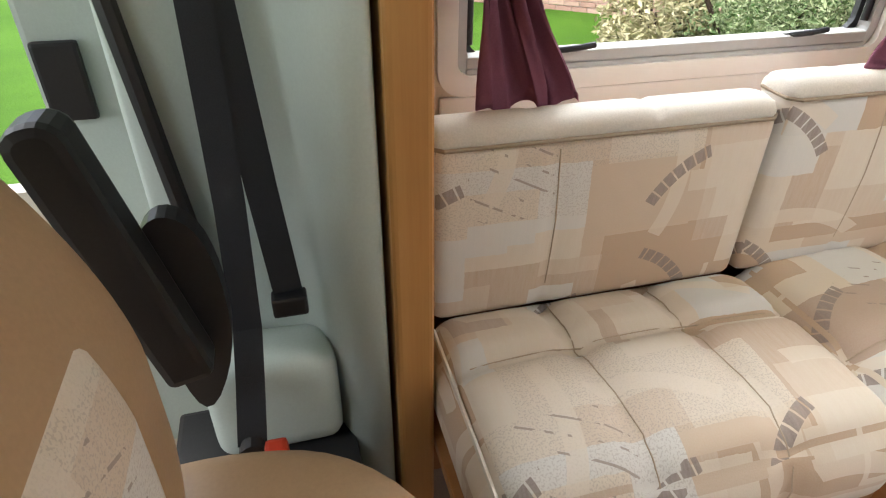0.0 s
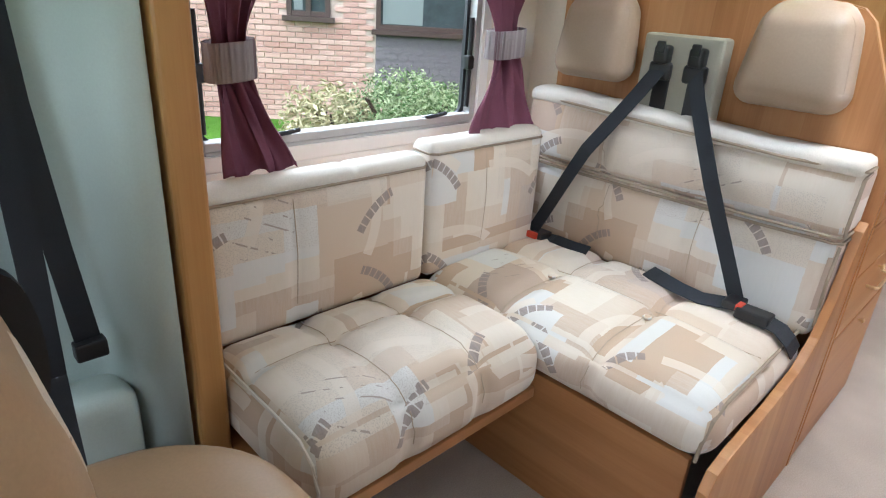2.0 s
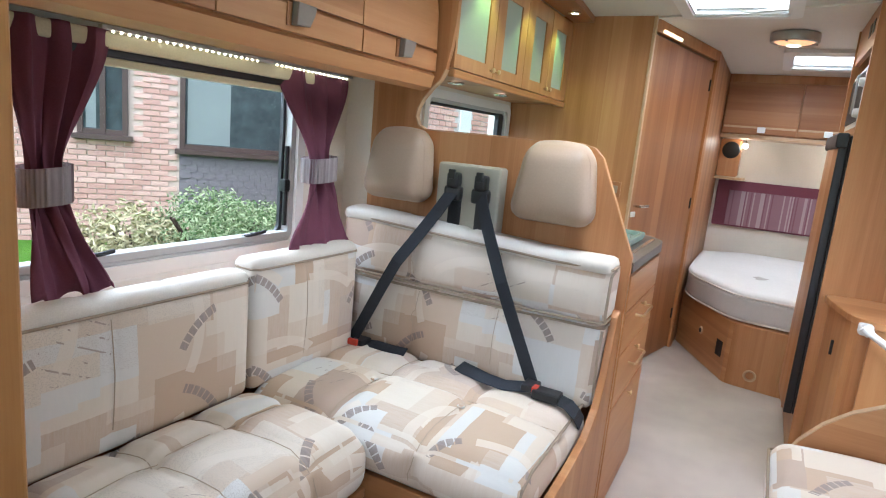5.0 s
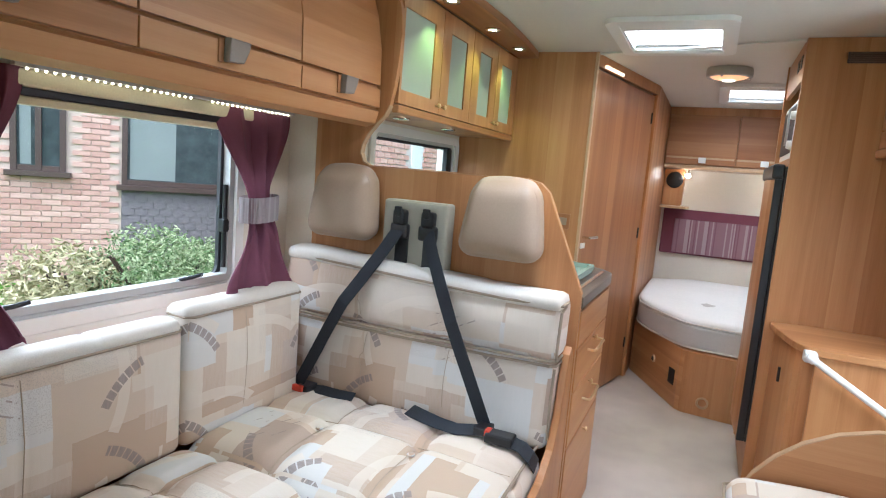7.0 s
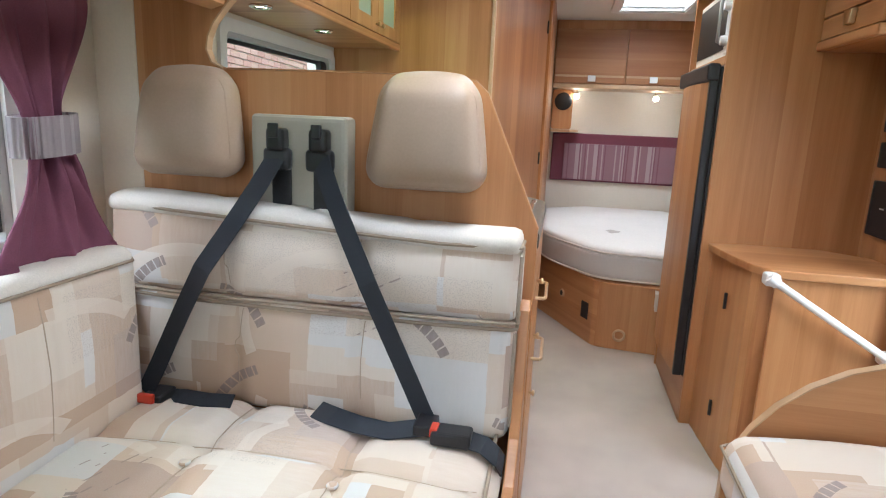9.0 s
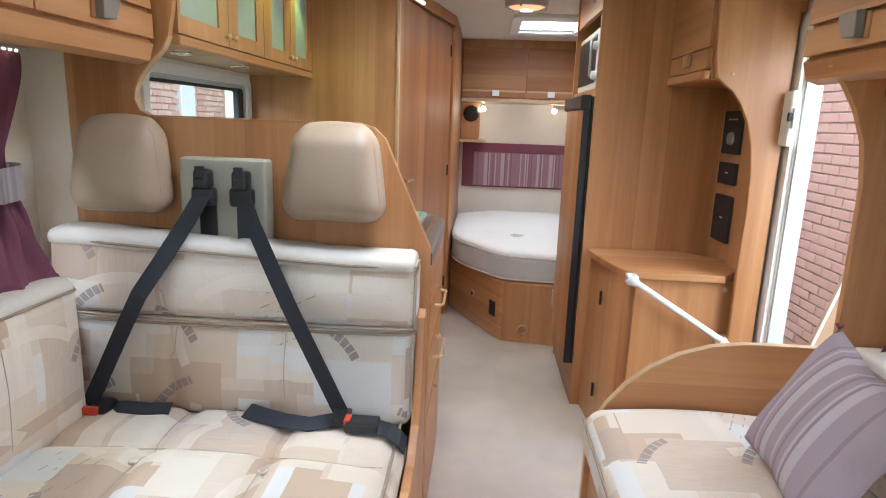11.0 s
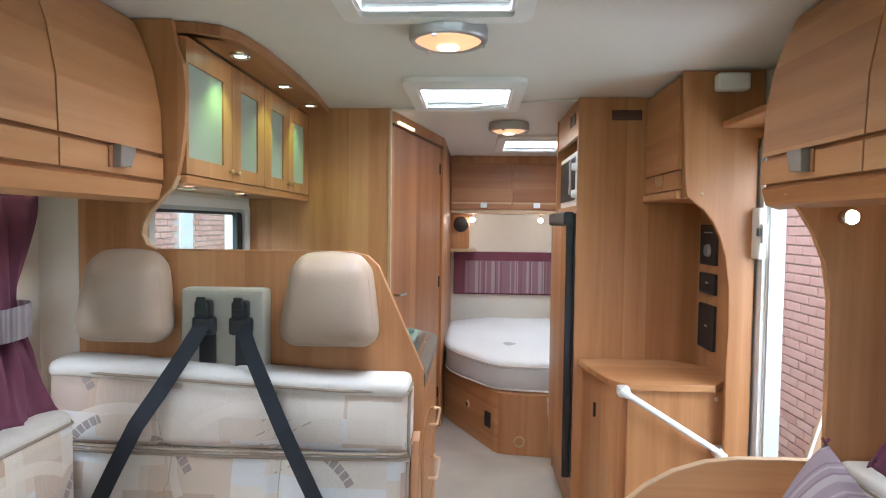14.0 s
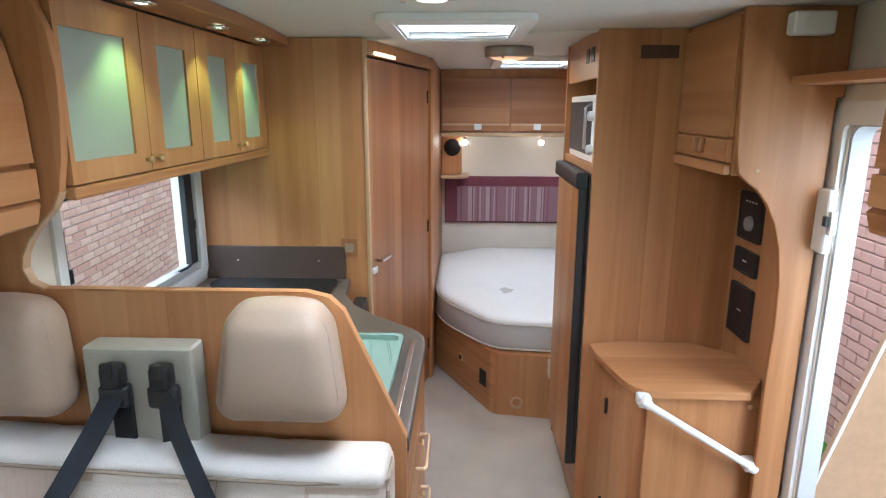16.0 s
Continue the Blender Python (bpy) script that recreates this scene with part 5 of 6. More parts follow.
snd = thing("alarm_sounder", (2.42, -0.84, 1.89), "white plastic alarm box near the ceiling", "alarm")
part("box", bx(2.385, 2.434, -0.880, -0.765, 1.887, 1.950, 0.012, 3), WHITE, snd)
part("grille", bx(2.3825, 2.385, -0.850, -0.795, 1.905, 1.932, 0.001), WHITE, snd)
hs = thing("header_shelf", (2.1, -0.9, 1.72), "pear veneer shelf above the entrance door", "shelf")
part("board", bx(1.835, 2.434, -0.955, -0.80, 1.755, 1.78, 0.006), WOOD, hs, grain=0)
for (z0, z1, kind) in ((1.225, 1.395, "control_panel"), (1.10, 1.185, "socket_panel"), (0.86, 1.05, "heater_panel")):
    pn = thing(kind, (2.81, -0.905, z0), {"control_panel": "black control panel with a small round dial", "socket_panel": "black socket plate with small marks", "heater_panel": "black heater panel with a small button"}[kind], "control panel", "dresser wall panels")
    part("plate", bx(2.705, 2.87, -0.9075, -0.897, z0, z1, 0.004), BLACK, pn)
    part("frame", ring("y", 2.703, 2.872, z0 - 0.002, z1 + 0.002, 0.008, 0.006, -0.9072, -0.894), DARKGREY, pn)
    if kind == "control_panel":
        part("dial", turned([(0.001, 0.012), (0.024, 0.012), (0.028, 0.0)], (2.785, -0.897, z0 + 0.06), "y", 18), STEEL, pn, "grey round dial")
        for k in range(4):
            part("marking", bx(2.745 + 0.024 * k, 2.759 + 0.024 * k, -0.8968, -0.8955, z1 - 0.035, z1 - 0.029, 0), WHITE, pn)
    else:
        part("marking", bx(2.775, 2.805, -0.8968, -0.8955, (z0 + z1) / 2, (z0 + z1) / 2 + 0.005, 0), WHITE, pn)

# ---- entrance door opening ----
x0, x1, z0, z1 = DOOR
df = tagged(part("door_2", ring("y", x0 - 0.02, x1 + 0.072, -0.02, z1 + 0.03, 0.06, 0.064, NEAR - 0.05, NEAR + 0.012), WHITE, None, "white entrance door frame standing open", kind="structure"), category="door frame")
part("seal", ring("y", x0 + 0.036, x1 + 0.001, 0.036, z1 - 0.026, 0.05, 0.012, NEAR - 0.06, NEAR - 0.005), ALU, df)
part("lock_box", joined(bx(x1 - 0.02, x1 + 0.045, NEAR + 0.013, NEAR + 0.04, 1.27, 1.46, 0.010, 3), bx(x1 - 0.035, x1 - 0.005, NEAR + 0.016, NEAR + 0.034, 1.33, 1.40, 0.004)), WHITE, df, "white lock housing")
part("lock_lever", bx(x1 - 0.028, x1 - 0.010, NEAR + 0.035, NEAR + 0.046, 1.355, 1.385, 0.003), DARKGREY, df)

# ---- nearside lounge ----
pr = thing("entrance_partition", (1.71, -0.87, 0), "pear veneer partition with a swept curved edge", "partition")
curve = [(-0.957, 0.001), (-0.957, 1.475), (-0.674, 1.475), (-0.684, 1.460), (-0.710, 1.43), (-0.745, 1.375), (-0.775, 1.30), (-0.79, 1.20), (-0.793, 1.0), (-0.793, 0.001)]
part("panel", slab("x", curve, 1.70, 1.72, 0.003), WOOD, pr)
ws = thing("wall_spot", (1.69, -0.85, 1.40), "small lit spot lamp on the partition", "wall lamp")
part("body", turned([(0.010, 0.0), (0.019, -0.01), (0.021, -0.03), (0.018, -0.038)], (1.70, -0.815, 1.415), "x", 18), CHROME, ws, smooth=True)
part("bulb", turned([(0.001, -0.046), (0.015, -0.042), (0.0175, -0.0375), (0.001, -0.035)], (1.70, -0.815, 1.415), "x", 14), READ, ws, "glowing bulb")
arch = thing("sofa_end_panel", (1.9, -0.6, 0), "arched pear veneer end panel beside the sofa", "partition")
shape = [(-0.955, 0.001), (-0.955, 0.71), (-0.80, 0.712), (-0.66, 0.71), (-0.57, 0.698), (-0.48, 0.668), (-0.40, 0.622), (-0.335, 0.565), (-0.285, 0.50), (-0.25, 0.43), (-0.235, 0.36), (-0.23, 0.001)]
part("panel", slab("x", shape, 1.892, 1.912, 0.003), WOOD, arch, grain=1)
part("edge_strip", band([(1.902, y, z + 0.002) for y, z in shape[1:]], (1, 0, 0), 0.024, 0.003), EDGE, arch, "pale edge strip")
ns = thing("nearside_seat_cushion", (1.1, -0.6, 0.34), "patchwork fabric nearside sofa cushion", "seat cushion", "lounge cushions")
s3 = seams([0.2, 0.4, 0.6, 0.8])
part("cushion_cover", soft_block(0.45, 1.885, -0.86, -0.215, 0.345, 0.50, 0.05, 0.022, lambda u: (0, 0, (u.z > 0.98) * (0.022 * math.sin(math.pi * u.y) + s3(u.x) * 0.7))), FABRIC, ns, smooth=True)
part("piping", tube([(1.886, -0.8, 0.475), (1.886, -0.26, 0.47), (1.86, -0.213, 0.465), (1.5, -0.211, 0.462), (0.5, -0.211, 0.462)], 0.004, 6), PIPING, ns)
nb = thing("nearside_sofa_box", (1.1, -0.6, 0), "pear veneer nearside sofa box", "bench base")
part("front_panel", bx(0.45, 1.888, -0.27, -0.25, 0.001, 0.343, 0.003), WOOD, nb, grain=0)
part("seat_board", bx(0.45, 1.888, -0.95, -0.271, 0.325, 0.343, 0.003), WOOD, nb, grain=0)
for a, b in ((1.10, 1.695), (0.45, 1.095)):
    c = thing("nearside_back_cushion", ((a + b) / 2, -0.88, 0.5), "patchwork fabric nearside backrest cushion with cream top", "back cushion", "lounge cushions")
    part("cushion_cover", soft_block(a, b, -0.952, -0.815, 0.49, 0.79, 0.035, 0.022, lambda u: (0, (u.y > 0.98) * 0.014 * math.sin(math.pi * u.x) * math.sin(math.pi * u.z), 0)), FABRIC, c, smooth=True)
    part("top_panel", soft_block(a + 0.003, b - 0.003, -0.95, -0.82, 0.765, 0.802, 0.018, 0.022), CREAM, c, "plain cream cloth top", smooth=True)
    part("piping", tube([(a + 0.01, -0.817, 0.772), (b - 0.02, -0.815, 0.772), (b - 0.002, -0.84, 0.772)], 0.004, 6), PIPING, c)
pl = thing("scatter_cushion", (1.47, -0.62, 0.5), "plum and grey striped scatter cushion with tasselled corners", "cushion")


def pillow(w, h, d, m):
    bm = bmesh.new()
    n = 22
    grid = {}
    for s in (1, -1):
        for i in range(n + 1):
            for j in range(n + 1):
                u, v = 2 * i / n - 1, 2 * j / n - 1
                edge_ = i in (0, n) or j in (0, n)
                if edge_ and s < 0:
                    grid[s, i, j] = grid[1, i, j]
                    continue
                pinch = 1 - 0.10 * (1 - abs(u * v))
                puff = (max(0, 1 - u * u) * max(0, 1 - v * v)) ** 0.42
                grid[s, i, j] = bm.verts.new(m @ Vector((u * w / 2 * (pinch + 0.05 * abs(u * v)), v * h / 2 * (pinch + 0.05 * abs(u * v)), s * d / 2 * puff)))
        for i in range(n):
            for j in range(n):
                q = [grid[s, i, j], grid[s, i + 1, j], grid[s, i + 1, j + 1], grid[s, i, j + 1]]
                bm.faces.new(q if s > 0 else q[::-1])
    return bm


pm = pose(1.472, -0.665, 0.675, 64.7, 0, -179) @ pose(0, 0, 0, 0, 0, -8.6)
cover = part("cover", pillow(0.352, 0.352, 0.15, pm), PILLOW, pl, smooth=True, grain=1)
flat = pm.inverted()
for loop in cover.data.loops:
    q = flat @ (cover.data.vertices[loop.vertex_index].co + offset(pl))
    cover.data.uv_layers[0].data[loop.index].uv = (q.x, q.y)
corner = pm @ Vector((-0.181, 0.181, 0))
part("tassel", joined(*[rod(corner, corner + Vector((0.01 * math.cos(k), 0.01 * math.sin(k), 0.012)), 0.0025, 0.0015, 6) for k in range(6)]), PLUM2, pl)


# ---- ceiling lamps ----
def ceiling_lamp(x, y):
    ob = thing("ceiling_lamp", (x, y, TOP), "round grey-rimmed ceiling lamp with lit warm glass", "ceiling lamp", "ceiling lamps")
    part("rim", turned([(0.088, -0.001), (0.112, -0.001), (0.116, -0.012), (0.116, -0.042), (0.110, -0.050), (0.100, -0.050), (0.096, -0.035)], (x, y, TOP), "z", 40, True), STEEL, ob, "grey metal rim", smooth=True)
    part("dish", turned([(0.001, -0.062), (0.04, -0.060), (0.08, -0.052), (0.099, -0.042), (0.099, -0.036), (0.001, -0.034)], (x, y, TOP), "z", 40), glowing("warm_dish_glass", (1.0, 0.50, 0.22), 0.5), ob, "warm frosted glass dish", smooth=True)
    part("bulb_glow", turned([(0.001, -0.0665), (0.03, -0.066), (0.034, -0.063), (0.001, -0.058)], (x, y, TOP), "z", 24), glowing("hot_bulb", (1.0, 0.80, 0.58), 1.9), ob, "bright bulb spot", smooth=True)
    for a in range(3):
        t = math.radians(40 + 120 * a)
        part("clip", bx(x + 0.104 * math.cos(t) - 0.006, x + 0.104 * math.cos(t) + 0.006, y + 0.104 * math.sin(t) - 0.006, y + 0.104 * math.sin(t) + 0.006, TOP - 0.058, TOP - 0.0505, 0.002), STEEL, ob)
    lamp = new("ceiling_lamp_light", bpy.data.lights.new("ceiling_lamp_light", "AREA"))
    lamp.data.shape, lamp.data.size, lamp.data.energy, lamp.data.color = "DISK", 0.16, 2.2, (1.0, 0.78, 0.5)
    lamp.matrix_world = pose(x, y, TOP - 0.07)


ceiling_lamp(1.93, 0.20), ceiling_lamp(3.625, -0.074)

fixed("ceiling_joint", slab("z", [(3.20, 0.545), (2.94, -0.350), (2.965, -0.352), (3.225, 0.543)], TOP - 0.010, TOP - 0.001, 0.002), CEIL, "thin ceiling joint strip", "trim")
sw = thing("switch_plate", (3.175, 0.64, 1.06), "small brown switch plate on the wardrobe", "switch")
part("plate", bx(3.171, 3.1795, 0.60, 0.67, 1.05, 1.13, 0.003), WOOD_DARK, sw)
part("rocker", bx(3.167, 3.1705, 0.615, 0.655, 1.07, 1.11, 0.002), PIPING, sw)

# ---- cab ----
post = thing("bulkhead_post", (0.43, 1.08, 0), "honey-coloured wooden post between cab and lounge", "post")
part("post_body", slab("z", rounded(0.405, 0.468, 1.02, 1.12, 0.010, 3), 0.001, TOP - 0.002, 0), POST, post)
part("return_panel", bx(0.42, 0.468, 1.121, OFF - 0.002, 0.001, TOP - 0.002, 0.002), POST, post)
trim = thing("cab_pillar_trim", (0.25, 1.25, 0), "smooth grey-green moulded cab pillar trim", "pillar trim")
section = smooth_plan([(0.404, 1.035), (0.375, 1.03), (0.345, 1.045), (0.32, 1.085), (0.305, 1.13), (0.28, 1.165), (0.21, 1.178), (0.09, 1.185), (0.065, 1.205), (0.06, OFF - 0.002), (0.404, OFF - 0.002)], 2)
part("moulding", slab("z", section, 0.001, TOP - 0.002, 0), CABTRIM, trim, smooth=True)
part("lower_step", soft_block(0.10, 0.315, 1.06, 1.185, 0.335, 0.53, 0.03, 0.02), CABTRIM, trim, smooth=True)
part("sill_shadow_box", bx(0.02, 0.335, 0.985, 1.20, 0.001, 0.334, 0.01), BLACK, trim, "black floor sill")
part("door_rubber", tube([(0.080, 1.195, 1.9), (0.082, 1.19, 1.4), (0.092, 1.18, 1.08), (0.115, 1.17, 0.86), (0.13, 1.165, 0.71), (0.13, 1.16, 0.55)], 0.014, 8), BLACK, trim, "black door rubber")
part("latch_plate", bx(-0.06, 0.005, 1.335, 1.352, 0.86, 0.98, 0.006), BLACK, trim, "black latch plate")
part("door_panel", bx(-0.072, 0.055, 1.353, OFF - 0.003, 0.10, 1.7, 0.01), CABTRIM, trim)
cb = thing("cab_seat_belt", (0.18, 1.3, 0.1), "black cab seat belt hanging on the pillar", "seat belt")
part("belt", band([(0.189, 1.150, 1.38), (0.199, 1.140, 1.065), (0.195, 1.115, 0.80), (0.187, 1.085, 0.60), (0.180, 1.04, 0.53), (0.172, 0.98, 0.46)], (1, 0.1, 0), 0.043, 0.003), WEB, cb, "black woven belt")
part("belt", band([(0.215, 1.155, 1.38), (0.224, 1.145, 1.065), (0.240, 1.125, 0.82), (0.2555, 1.105, 0.63)], (1, 0.15, 0), 0.044, 0.003), WEB, cb, "black woven belt")
part("end_cover", bx(0.228, 0.282, 1.085, 1.115, 0.61, 0.645, 0.005), BLACK, cb)
part("anchor", rod((0.172, 0.985, 0.455), (0.172, 0.965, 0.455), 0.02), BLACK, cb)
part("stalk", bx(0.190, 0.225, 0.945, 0.975, 0.40, 0.475, 0.008), RED, cb, "red buckle top")
seat = thing("driver_seat", (0.1, 0.65, 0), "tan leather cab seat turned to face the lounge", "cab seat")
lean = lambda p: (p.x - 1.1 * max(0, p.z - 0.80) ** 2 - 0.10 * max(0, p.z - 0.8) - 0.5 * max(0, 0.72 - p.z) ** 2, p.y, p.z)
part("backrest", soft_block(-0.075, 0.126, 0.46, 0.885, 0.50, 1.16, 0.08, 0.02, None, lean), SEAT_TAN, seat, smooth=True)
part("back_insert", soft_block(0.06, 0.1285, 0.55, 0.75, 0.58, 0.90, 0.012, 0.02, None, lean), FABRIC, seat, "patchwork centre panel", smooth=True)
pad = smooth_plan([(0.02, 0.93), (0.16, 0.935), (0.30, 0.90), (0.41, 0.78), (0.43, 0.62), (0.42, 0.48), (0.36, 0.42), (0.02, 0.42)], 2)
part("seat_pad", stack(pad, [(0.38, 0.05), (0.41, 0.01), (0.45, 0.0), (0.485, 0.004), (0.515, 0.02), (0.535, 0.06), (0.546, 0.12), (0.550, 0.2), (0.551, 0.4)]), SEAT_TAN, seat, smooth=True)
part("seat_seam", tube([(0.08, 0.862, 0.536), (0.17, 0.862, 0.537), (0.27, 0.835, 0.537), (0.35, 0.75, 0.537), (0.375, 0.64, 0.537), (0.37, 0.52, 0.537)], 0.0025, 6), LEATHER, seat)
part("pedestal", bx(0.05, 0.36, 0.50, 0.86, 0.001, 0.382, 0.03, 3), BLACK, seat)
bar = [(0.041 + 0.228 * d + 0.974 * w, 0.992 - 0.974 * d + 0.228 * w) for d, w in rounded(0.0, 0.37, -0.032, 0.03, (0.012, 0.012, 0.026, 0.026), 4)]
part("armrest", slab("y", bar, 0.95, 1.01, 0.012), BLACK, seat, "black folded armrest")
part("armrest_hinge", slab("y", smooth_plan([(0.08, 0.80), (0.115, 0.855), (0.16, 0.835), (0.18, 0.75), (0.175, 0.62), (0.12, 0.50), (0.09, 0.60)], 2), 1.011, 1.045, 0.0), BLACK, seat)

# ---- outside ----
GROUND = -0.62


def grass_material():
    n = Nodes("lawn", 0.95, 0, 0.2)
    fine, broad = n.noise(n.obj(), 60, 4, 0.7), n.noise(n.obj(), 0.8, 3)
    v = n.math("ADD", n.math("MULTIPLY", fine, 0.6), n.math("MULTIPLY", broad, 0.4))
    n.colour(n.ramp(v, [(0.3, (0.05, 0.13, 0.012)), (0.7, (0.13, 0.30, 0.03))]))
    n.bump(fine, 1.0, 0.03)
    return n.m


def leaf_material(name, lo, hi):
    n = Nodes(name, 0.7, 0, 0.3)
    n.colour(n.ramp(n.n("NewGeometry").outputs["Random Per Island"], [(0.0, lo), (1.0, hi)]))
    n.set(n.b.inputs["Subsurface Weight"], 0.0)
    return n.m


bm = bmesh.new()
bmesh.ops.create_grid(bm, x_segments=8, y_segments=8, size=400)
bmesh.ops.translate(bm, vec=(0, 0, GROUND), verts=bm.verts)
tagged(part("ground", bm, grass_material(), None, "bright green lawn round the vehicle", kind="structure"), category="lawn")
fixed("pavement", bx(-3, 9, -2.2, 1.9, GROUND + 0.004, GROUND + 0.03, 0), tinted("concrete_drive", (0.34, 0.32, 0.30), 0.9, grain=30, amount=0.15, bump=0.5), "pale concrete drive under the vehicle", "drive")

BRICK = brick_material("orange_brick", (0.43, 0.245, 0.20), (0.60, 0.41, 0.345))
BRICK_RED = brick_material("red_brick", (0.54, 0.30, 0.235), (0.68, 0.45, 0.365))
MORTAR = tinted("pale_mortar", (0.60, 0.54, 0.49), 0.95, grain=120, amount=0.12, bump=0.4)
WHITE_MORTAR = tinted("white_lime_mortar", (0.74, 0.70, 0.65), 0.95, grain=120, amount=0.12, bump=0.4)
HOUSE_MORTAR = tinted("sandy_mortar", (0.52, 0.41, 0.345), 0.95, grain=120, amount=0.12, bump=0.4)
BROWN = tinted("dark_brown_window_frame", (0.06, 0.035, 0.028), 0.45, grain=40, amount=0.2)
PANE = tinted("dark_house_pane", (0.05, 0.062, 0.066), 0.12, amount=0.3, grain=6, bump=0, spec=0.18)
TILE = tinted("grey_hung_tile", (0.155, 0.135, 0.145), 0.7, grain=40, amount=0.25, bump=0.3)
NET = tinted("pale_net_curtain", (0.20, 0.225, 0.22), 0.9, grain=100, amount=0.1)


def bricks(origin, e, s0, s1, z0, z1, holes, parent, material, singly=None):
    """Courses of bricks on a wall: origin, the way along it, from s0 to s1 and z0 to z1. singly: the stretch whose bricks are parts."""
    o, e = Vector(origin), Vector(e).normalized()
    nrm = Vector((e.y, -e.x, 0))
    rng = random.Random(5)
    verts, faces, made, alone = [], [], {}, 0
    for row in range(int((z1 - z0) / 0.075)):
        z = z0 + row * 0.075
        s = s0 - (0.1125 if row % 2 else 0.0)
        while s < s1:
            a, b = max(s, s0), min(s + 0.215, s1)
            s += 0.225
            if b - a < 0.03 or any(h[0] < b and h[1] > a and h[2] < z + 0.065 and h[3] > z for h in holes):
                continue
            d = 0.006 + 0.005 * rng.random()
            if singly and singly[0] <= a and b <= singly[1] and singly[2] <= z <= singly[3] and alone < 290 and b - a > 0.2:
                key = rng.randrange(6)
                if key not in made:
                    q = bmesh.new()
                    bmesh.ops.create_cube(q, size=1)
                    bmesh.ops.scale(q, vec=(0.215, 0.07 + 0.002 * key, 0.065), verts=q.verts)
                    bmesh.ops.bevel(q, geom=q.edges[:], offset=0.004, segments=1, affect="EDGES")
                    me = bpy.data.meshes.new("brick")
                    q.to_mesh(me)
                    q.free()
                    me.materials.append(material)
                    made[key] = me
                ob = new("brick", made[key])
                ob.parent = parent
                ob.location = o + e * (a + b) / 2 + nrm * (-0.027) + Vector((0, 0, z + 0.0325)) - offset(parent)
                ob.rotation_euler = (0, 0, math.atan2(e.y, e.x))
                alone += 1
                continue
            k = len(verts)
            for ds, dn, dz in ((a, -0.03, z), (b, -0.03, z), (b, -0.03, z + 0.065), (a, -0.03, z + 0.065), (a + 0.003, d, z + 0.003), (b - 0.003, d, z + 0.003), (b - 0.003, d, z + 0.062), (a + 0.003, d, z + 0.062)):
                verts.append(o + e * ds + nrm * dn + Vector((0, 0, dz)) - offset(parent))
            faces += [(k + 4, k + 5, k + 6, k + 7), (k, k + 1, k + 5, k + 4), (k + 1, k + 2, k + 6, k + 5), (k + 2, k + 3, k + 7, k + 6), (k + 3, k, k + 4, k + 7)]
    me = bpy.data.meshes.new("brickwork")
    me.from_pydata(verts, [], faces)
    me.materials.append(material)
    ob = new("brickwork", me)
    ob.parent = parent
    return tagged(ob, kind="stuff")


def placed_box(origin, e, s0, s1, n0, n1, z0, z1, bevel=0.004):
    """A block on a wall: along it, out of it and up."""
    o, e = Vector(origin), Vector(e).normalized()
    nrm = Vector((e.y, -e.x, 0))
    bm = bx(s0, s1, n0, n1, z0, z1, bevel)
    bmesh.ops.transform(bm, matrix=Matrix(((e.x, nrm.x, 0, o.x), (e.y, nrm.y, 0, o.y), (0, 0, 1, 0), (0, 0, 0, 1))), verts=bm.verts)
    return bm


# the house seen through the lounge window
HO, HE = (5.9, 7.3, 0), (0.777, -0.629, 0)
house = thing("house", (5.9, 7.3, GROUND), "orange brick house with brown-framed windows", "house")
WINS = [(-1.39, -0.78, 0.87, 2.05), (-0.13, 2.75, 0.75, 1.95)]
part("wall", placed_box(HO, HE, -6, 5.5, -0.30, -0.012, GROUND, 5.0, 0), HOUSE_MORTAR, house, "brick wall")
bricks(HO, HE, -6, 5.5, GROUND, 3.0, [*WINS, (-0.13, 2.75, -0.25, 0.76)], house, BRICK)
part("roof", placed_box(HO, HE, -6.3, 5.8, -3.0, 0.45, 5.0, 5.2, 0.02), TILE, house)
for s0, s1, z0, z1 in WINS:
    w = part("window", placed_box(HO, HE, s0, s1, -0.011, 0.004, z0, z1), PANE, house, "brown-framed window")
    for a, b in ((s0, s0 + 0.07), (s1 - 0.07, s1), ((s0 + s1) / 2 - 0.035, (s0 + s1) / 2 + 0.035)):
        part("frame_bar", placed_box(HO, HE, a, b, 0.005, 0.05, z0, z1), BROWN, w)
    for a, b in ((z0, z0 + 0.07), (z1 - 0.07, z1)):
        part("frame_bar", placed_box(HO, HE, s0 + 0.071, s1 - 0.071, 0.005, 0.045, a, b), BROWN, w)
    part("sill", placed_box(HO, HE, s0 - 0.06, s1 + 0.06, 0.005, 0.11, z0 - 0.07, z0 - 0.001), BROWN, w)
    part("net_curtain", placed_box(HO, HE, s0 + 0.10, s0 + 0.10 + (s1 - s0) * 0.2, 0.0045, 0.008, z0 + 0.08, z1 - 0.08, 0), NET, w)
hung = part("tile_hanging", placed_box(HO, HE, -0.13, 2.75, -0.011, 0.002, -0.25, 0.678), TILE, house, "grey scalloped hung tiles")
tile_mesh = None
